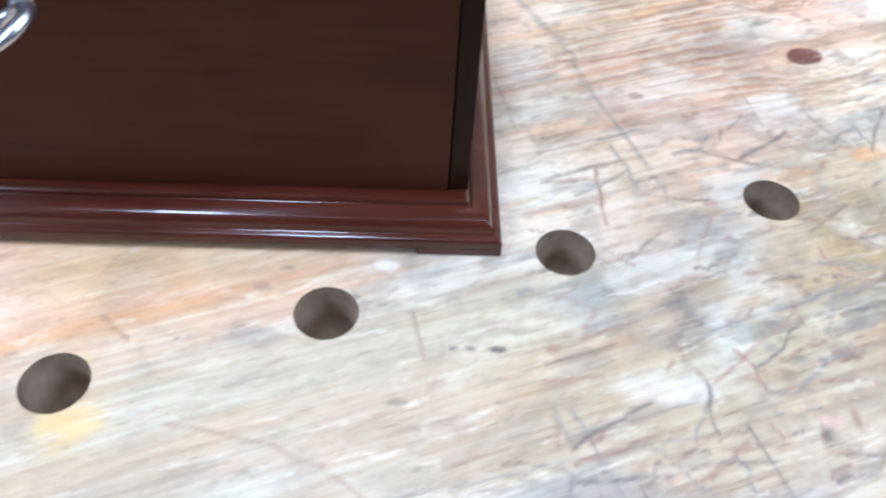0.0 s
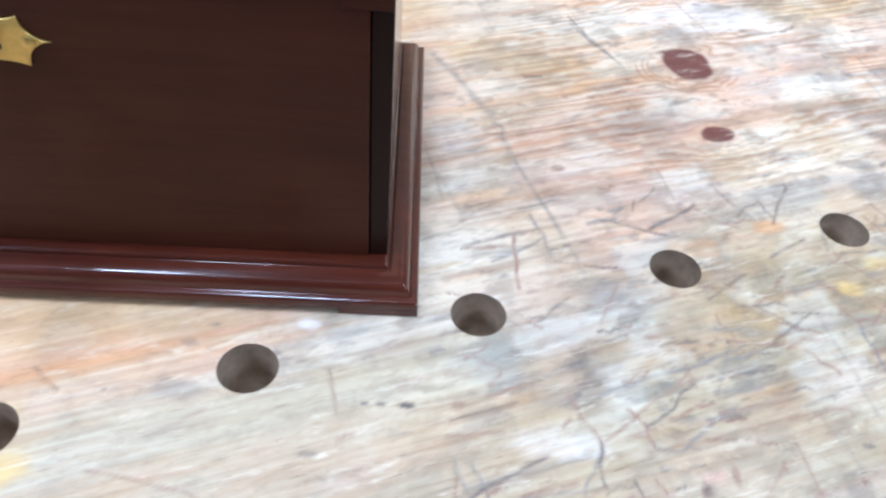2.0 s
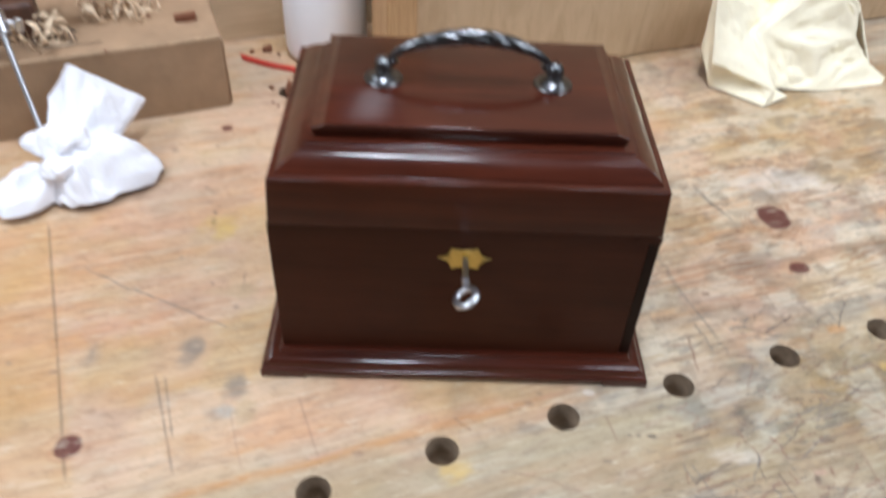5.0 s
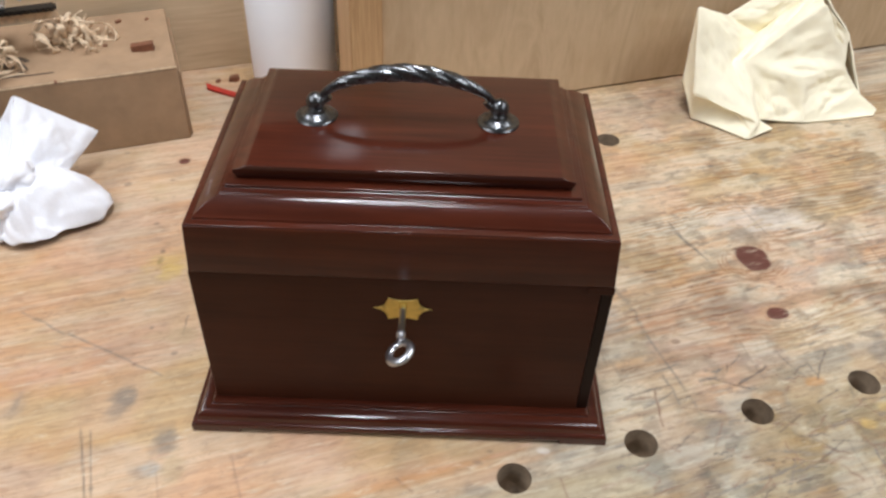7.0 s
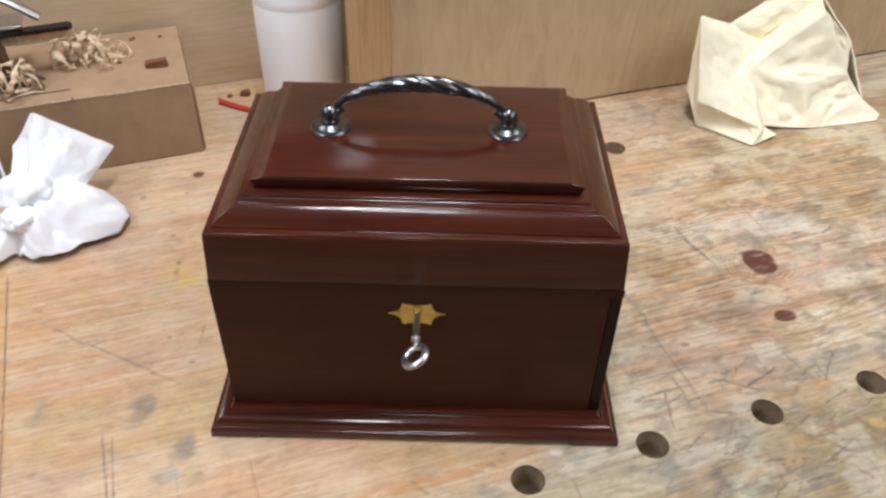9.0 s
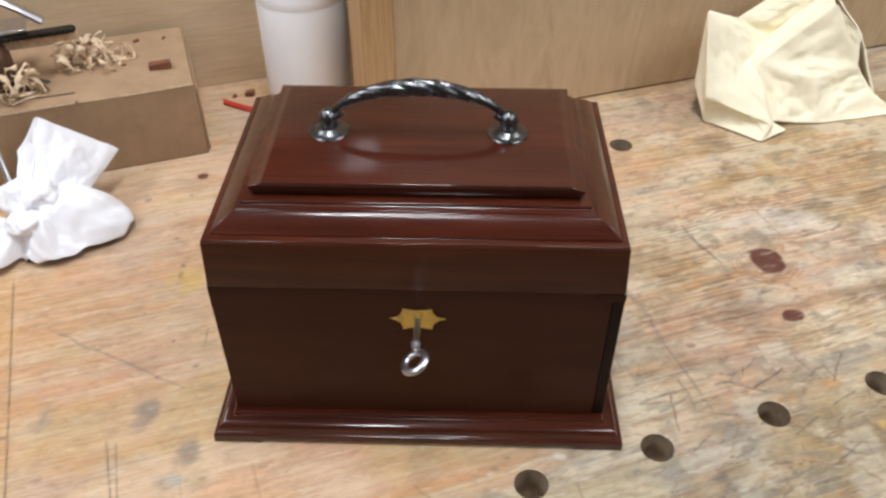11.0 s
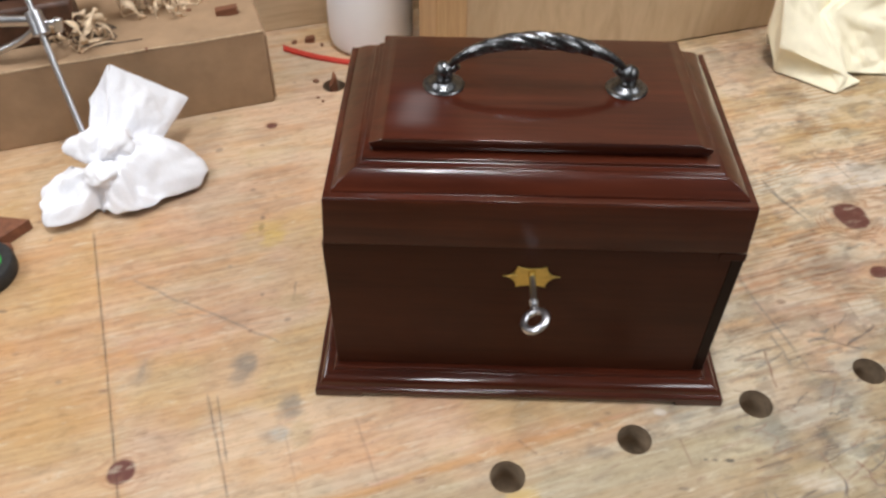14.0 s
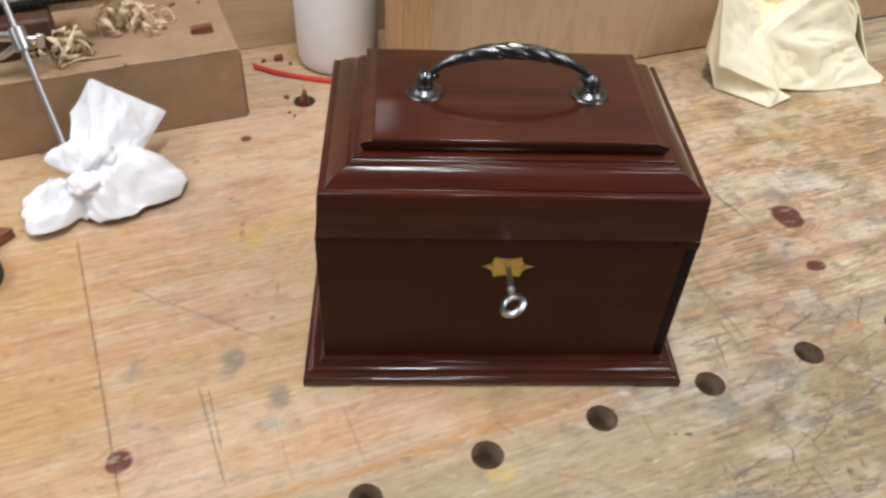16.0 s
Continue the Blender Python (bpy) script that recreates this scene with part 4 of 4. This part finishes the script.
# yellow duster, standing in stiff folds
bm = bmesh.new()
Q = dict(A=(0.23, 0.378, 0.097), E=(0.269, 0.372, 0.047), G=(0.293, 0.332, 0.013), D=(0.235, 0.348, 0.030), DIP=(0.268, 0.412, 0.074),
         T1=(0.3, 0.428, 0.089), T2=(0.351, 0.428, 0.097), S=(0.347, 0.402, 0.093), S1=(0.358, 0.402, 0.082), S2=(0.38, 0.405, 0.063),
         S3=(0.379, 0.392, 0.04), R1=(0.399, 0.385, 0.016), R=(0.415, 0.375, 0.006), R2=(0.413, 0.372, 0.001), B1=(0.342, 0.354, 0.001),
         G2=(0.3, 0.351, 0.004), I=(0.283, 0.376, 0.048), L=(0.231, 0.372, 0.029), L2=(0.241, 0.356, 0.001), L3=(0.283, 0.323, 0.001),
         L4=(0.31, 0.339, 0.003), M=(0.337, 0.372, 0.037),
         GA=(0.245, 0.40, 0.001), GB=(0.40, 0.43, 0.001), N=(0.30, 0.415, 0.055))
for names, bulge, folds, seed in (("A E G D", 0.003, 0.003, 1.0), ("A DIP N E", -0.004, 0.003, 2.0), ("DIP T1 T2 N", -0.004, 0.004, 3.2), ("E N T2 I", -0.003, 0.004, 3.9), ("T2 S I I", 0.0, 0.003, 4.2),
                                  ("E I G2 G", -0.005, 0.002, 4.4), ("I S S3 M", 0.004, 0.004, 5.0), ("S S1 S2 S3", 0.003, 0.002, 5.7), ("I M B1 G2", 0.005, 0.004, 5.9), ("M S3 R1 B1", 0.004, 0.004, 6.3),
                                  ("R1 R R2 B1", 0.004, 0.001, 6.6), ("D G L3 L2", 0.013, 0.002, 7.1), ("G G2 L4 L3", 0.002, 0.001, 7.5), ("A D L2 L", 0.004, 0.002, 8.0),
                                  ("DIP T1 GB GA", 0.0, 0.003, 8.3), ("A DIP GA L", 0.004, 0.003, 9.9), ("T2 S2 R1 GB", 0.0, 0.003, 10.3)):
    sheet(bm, [Q[k] for k in names.split()], 24, 24, bulge, folds, seed)
cloth("duster", bm, DUSTER, "crumpled pale yellow cotton duster standing in stiff folds", "duster", 0.0016, 2, 0.0006)

# ---------------------------------------------------------------- cardboard box and what lies on it
BOXM = pose(-0.1918, 0.2950, 0, 0, 0, 20.5)
CH = 0.0655
carton = thing("cardboard_box", BOXM, "low brown cardboard box, closed, with scuffed edges", "box")
part("body", box(-0.27, -0.0016, 0, 0.108, 0, CH), CARD, carton, bevel=0.0015)
part("end_flap", box(-0.0012, 0.0004, 0.003, 0.105, 0.002, CH - 0.005), CARD, carton, "end flap with a dark gap", bevel=0.0004)
part("top_flap", box(-0.2695, -0.0020, 0.0010, 0.1075, CH + 0.0002, CH + 0.0018), CARD, carton, bevel=0.0007)
part("fold_edge", tube([(-0.268 + 0.0266 * i, 0.0006, CH + 0.0004 + 0.0003 * math.sin(i * 2.1)) for i in range(11)], 0.0009, 8), CARD_EDGE, carton, "worn paler front fold")
TOP = CH + 0.0018


def on_box(x, y, z=0.0, turn=0.0):
    return pose(x, y, TOP + z, 0, 0, turn)


def shaving_heap(x, y, count, spread, seed, label):
    r = random.Random(seed)
    bm = bmesh.new()
    for k in range(count):
        cx, cy = r.gauss(0, spread), r.gauss(0, spread * 0.6)
        cz = max(0.004, 0.013 - 0.25 * math.hypot(cx, cy)) * r.uniform(0.3, 1.3)
        a0, rad, turns, wdt = r.uniform(0, 6.28), r.uniform(0.005, 0.013), r.uniform(0.25, 0.7), r.uniform(0.0016, 0.0036)
        ax = Vector((r.uniform(-1, 1), r.uniform(-1, 1), r.uniform(-0.4, 0.4))).normalized()
        e1 = ax.orthogonal().normalized()
        e2 = ax.cross(e1)
        last = None
        for i in range(19):
            t = a0 + turns * 2 * math.pi * i / 18
            c = Vector((cx, cy, cz)) + (e1 * math.cos(t) + e2 * math.sin(t)) * rad * (1 + 0.03 * i) + ax * (i * 0.0006)
            pair = []
            for sgn in (-1, 1):
                q = c + ax * sgn * wdt * (0.6 + 0.4 * math.sin(i * 0.9 + k))
                pair.append(bm.verts.new((q.x, q.y, max(q.z, 0.0004))))
            if last:
                bm.faces.new((last[0], last[1], pair[1], pair[0]))
            last = pair
    ob = solid("wood_shavings", bm, SHAVING, on_box(x, y), label, "shavings", smooth=70, kind="stuff")
    mod = ob.modifiers.new("thickness", "SOLIDIFY")
    mod.thickness = 0.0003
    return ob


shaving_heap(-0.290, 0.332, 34, 0.0125, 3, "heap of curled pale wood shavings on the cardboard box")
shaving_heap(-0.324, 0.268, 18, 0.013, 8, "torn pale wood shavings on the cardboard box")


def chunk(x, y, z, l, w, t, turn, seed, mat, name, label, category):
    """A small split piece of wood with uneven faces."""
    bm = bmesh.new()
    bmesh.ops.create_cube(bm, size=1.0)
    bmesh.ops.subdivide_edges(bm, edges=bm.edges, cuts=2, use_grid_fill=True)
    for v in bm.verts:
        q = v.co.copy()
        v.co = Vector((q.x * l, q.y * w, (q.z + 0.5) * t + 0.15 * t * math.sin(q.x * 3)))
        v.co += Vector((l, w, t)) * 0.10 * noise.noise(q * 3 + Vector((seed, 0, 0)))
        v.co.z = max(0, v.co.z)
    return solid(name, bm, mat, pose(x, y, z, 0, 0, turn), label, category, smooth=40)


chunk(-0.227, 0.3185, TOP, 0.017, 0.007, 0.0055, 12, 1, OFFCUT, "wood_offcut", "small reddish-brown wood offcut on the cardboard box", "offcut")
for i, (x, y, s) in enumerate(((-0.259, 0.322, 0.0022), (-0.262, 0.365, 0.003), (-0.240, 0.372, 0.002), (-0.276, 0.262, 0.0018), (-0.3, 0.35, 0.002))):
    chunk(x, y, TOP, s * 1.5, s, s * 0.6, 40 * i, 10 + i, OFFCUT, "crumb", "tiny brown crumb of wood on the cardboard box", "crumb")
for i, (x, y, s) in enumerate(((-0.178, 0.392, 0.0062), (-0.192, 0.388, 0.003), (-0.166, 0.385, 0.0025), (-0.163, 0.325, 0.003), (-0.158, 0.301, 0.0018), (-0.153, 0.296, 0.0018))):
    chunk(x, y, 0, s * 1.3, s, s * 0.7, 50 * i, 20 + i, OFFCUT, "crumb", "small crumb of wood on the bench", "crumb")
chunk(-0.1478, 0.3215, -0.034, 0.006, 0.006, 0.0385, 30, 31, OFFCUT, "peg_stub", "broken wooden peg standing in a dog hole", "peg")

# dark printed mark on the carton's top: an open ring with slanting strokes in it
INK_PRINT = plain("dark_brown_print", (0.10, 0.065, 0.04), 0.8, 0, 300, 0.35, 0.0)


def print_stroke(pts, width):
    bm = bmesh.new()
    last = None
    for i, p in enumerate(pts):
        d = (Vector(pts[min(i + 1, len(pts) - 1)]) - Vector(pts[max(i - 1, 0)])).normalized()
        n = Vector((-d.y, d.x)) * width
        pair = [bm.verts.new((p[0] + n.x * s, p[1] + n.y * s, CH + 0.0021)) for s in (-1, 1)]
        if last:
            bm.faces.new((last[0], pair[0], pair[1], last[1]))
        last = pair
    part("printed_mark", bm, INK_PRINT, carton)


MX, MY = -0.126, 0.032
print_stroke([(MX + 0.0155 * math.cos(radians(a)), MY + 0.0155 * math.sin(radians(a))) for a in range(20, 331, 10)], 0.0021)
for k, lean in enumerate((0.35, -0.35, 0.4, -0.4)):
    x = MX - 0.007 + 0.0062 * k
    print_stroke([(x - lean * 0.008, MY - 0.008), (x + lean * 0.008, MY + 0.008)], 0.0015)
print_stroke([(MX + 0.006, MY - 0.017), (MX + 0.034, MY - 0.017)], 0.0011)

# fret saw leaning on the box, its rod ending in the rag
P0, P1 = Vector((-0.3135, 0.2007, 0.026)), Vector((-0.3702, 0.2882, 0.172))
D = (P1 - P0).normalized()
saw = thing("clamp", Matrix.Translation(P0), "bright steel bar clamp leaning against the cardboard box", "clamp")


def rel(p):
    return Vector(p) - P0


part("rod", tube([rel(P0), rel(P0 + D * 0.06), rel(P0 + D * 0.12), rel(P1)], 0.0022, 16), STEEL, saw, "polished steel rod", smooth=50)
CO = P0 + D * 0.0885
collar = part("collar", tube([rel(CO - D * 0.0085), rel(CO - D * 0.008), rel(CO + D * 0.008), rel(CO + D * 0.0085)], lambda s: 0.0062 if 0.1 < s < 0.9 else 0.0056, 20), STEEL, saw, "cast steel collar", smooth=40)
part("screw", tube([rel(CO + Vector((0.005, 0.001, 0))), rel(CO + Vector((0.012, 0.003, -0.001)))], 0.0022, 12), STEEL, saw, smooth=50)
bm = box(0.0105, 0.0165, -0.0022, 0.0022, -0.0055, 0.0055)
bmesh.ops.transform(bm, verts=bm.verts, matrix=Matrix.Translation(rel(CO)) @ pose(0, 0, 0, 0, 12, 14))
part("wing", bm, STEEL, saw, "thumb-screw wing", bevel=0.0012)
part("bar", tube([rel(CO + Vector(p)) for p in ((-0.003, 0, 0.002), (-0.03, -0.004, 0.003), (-0.06, -0.010, 0.004), (-0.09, -0.016, 0.005))], 0.0042, 14, shape=lambda a, s: 1 - 0.35 * abs(math.cos(a))), STEEL, saw, "flat steel arm", smooth=50)
part("bow", tube([rel(CO + Vector((-0.003 - 0.085 * t, -0.002 - 0.012 * t, -0.004 - 0.020 * math.sin(math.pi * min(1, t * 0.75)) ** 0.8))) for t in [i / 14 for i in range(15)]], 0.0026, 12), STEEL, saw, "curved steel arm", smooth=50)
part("top_arm", tube([rel((-0.40 + 0.1 * t, 0.285 + 0.012 * t, 0.118 + 0.016 * math.sin(math.pi * t) + 0.02 * (1 - t))) for t in [i / 14 for i in range(15)]], 0.0055, 14, shape=lambda a, s: 1 - 0.4 * abs(math.sin(a))), STEEL, saw, "broad bright upper arm", smooth=50)

# dark wooden block with a toothed black blade on it
block = thing("wooden_block", on_box(-0.3755, 0.2755, 0, 22), "dark brown wooden block under a toothed black blade", "block")
part("stock", box(-0.045, 0.043, -0.016, 0.022, 0, 0.0310), WALNUT, block, bevel=0.003)
bm = bmesh.new()
outline = [(-0.06, 0.0), (0.022, 0.0)] + [(0.022 + 0.0022 * i, -0.0016 if i % 2 else 0.0) for i in range(1, 34)] + [(0.097, 0.0015), (0.098, 0.005), (0.095, 0.0088), (-0.06, 0.0075)]
f0 = [bm.verts.new((x, y, 0.0345)) for x, y in outline]
f1 = [bm.verts.new((x, y, 0.0375)) for x, y in outline]
bm.faces.new(f0[::-1]), bm.faces.new(f1)
for i in range(len(f0)):
    j = (i + 1) % len(f0)
    bm.faces.new((f0[i], f0[j], f1[j], f1[i]))
part("spacer", box(-0.04, 0.02, 0.0, 0.007, 0.0311, 0.0344), BLACK_STEEL, block)
part("steel_plate", box(-0.06, 0.062, 0.004, 0.030, 0.0376, 0.0410), STEEL, block, "dull steel plate", bevel=0.0008)
teeth = bmesh.new()
edge = [(0.012 + 0.0022 * i, 0.0325 if i % 2 else 0.0310) for i in range(40)]
rows = [[teeth.verts.new((x, y, z)) for x, z in edge] + [teeth.verts.new((x, y, 0.0245)) for x, z in reversed(edge)] for y in (0.0085, 0.0100)]
teeth.faces.new(rows[0]), teeth.faces.new(rows[1][::-1])
for i in range(80):
    teeth.faces.new((rows[0][i - 1], rows[1][i - 1], rows[1][i], rows[0][i]))
part("toothed_strip", teeth, SHAVING, block, "pale notched strip", smooth=20)
part("toothed_blade", bm, BLACK_STEEL, block, "black toothed blade", smooth=20)

# ---------------------------------------------------------------- other things on the bench
bottle = thing("plastic_bottle", pose(-0.1215, 0.400, 0), "plain white plastic bottle with rounded base", "bottle")
part("body", lathe([(0, 0.002), (0.026, 0.0012), (0.031, 0.0), (0.0345, 0.0008), (0.0372, 0.0035), (0.0385, 0.0075), (0.0387, 0.095), (0.0383, 0.0965), (0.0383, 0.0975), (0.0387, 0.099), (0.0380, 0.108), (0.034, 0.118), (0.025, 0.127), (0.0165, 0.131), (0.016, 0.142), (0, 0.142)], 64), PLASTIC, bottle, smooth=50)
part("cap", lathe([(0.0163, 0.137), (0.0185, 0.1365), (0.0188, 0.152), (0.0175, 0.154), (0, 0.154)], 40), PLASTIC, bottle, smooth=40)

bm = bmesh.new()
path = [(-0.2, 0.3765), (-0.190, 0.3715), (-0.178, 0.3660), (-0.166, 0.3618), (-0.15, 0.3575), (-0.130, 0.3535), (-0.112, 0.351)]
last = None
for i, (x, y) in enumerate(path):
    w = 0.0036 - 0.00022 * i
    quad = [bm.verts.new((x - 0.3 * s * w, y + s * w, z)) for s, z in ((-1, 0.0004), (1, 0.0004), (1, 0.0034), (-1, 0.0026))]
    if last:
        for k in range(4):
            bm.faces.new((last[k], last[(k + 1) % 4], quad[(k + 1) % 4], quad[k]))
    else:
        bm.faces.new(quad)
    last = quad
bm.faces.new(last[::-1])
solid("red_strip", bm, RED, Matrix(), "curved red plastic strip lying on the bench by the bottle", "strip", smooth=40, bevel=0.0004)

wedge = bmesh.new()
low = [wedge.verts.new((x, y, 0.0)) for x, y in ((0, 0), (-0.028, -0.042), (-0.12, -0.03), (-0.12, 0.012))]
high = [wedge.verts.new((x, y, 0.009)) for x, y in ((0, 0), (-0.028, -0.042), (-0.12, -0.03), (-0.12, 0.012))]
wedge.faces.new(low[::-1]), wedge.faces.new(high)
for i in range(4):
    wedge.faces.new((low[i], low[(i + 1) % 4], high[(i + 1) % 4], high[i]))
solid("wood_wedge", wedge, OFFCUT, pose(-0.336, 0.134, 0), "flat brown pointed wood offcut lying on the bench", "offcut", bevel=0.0006)
solid("wood_plug", lathe([(0, 0), (0.0048, 0), (0.005, 0.0008), (0.005, 0.004), (0.0044, 0.0046), (0, 0.0044)], 28), OFFCUT, pose(-0.346, 0.1185 - 0.008, 0), "small round brown wooden plug on the bench", "plug", smooth=40)
reel = thing("tape_reel", pose(-0.3535, 0.087, 0), "green and black plastic reel lying on the bench", "reel")
part("rim", lathe([(0.0165, 0), (0.0235, 0), (0.0245, 0.002), (0.0245, 0.009), (0.0230, 0.011), (0.0170, 0.011), (0.0165, 0.009), (0.0165, 0)], 48), RUBBER, reel, "black rim", smooth=40)
part("core", lathe([(0, 0.0005), (0.0164, 0.0005), (0.0164, 0.0085), (0.012, 0.0095), (0, 0.0095)], 48), GREEN, reel, "bright green core", smooth=40)
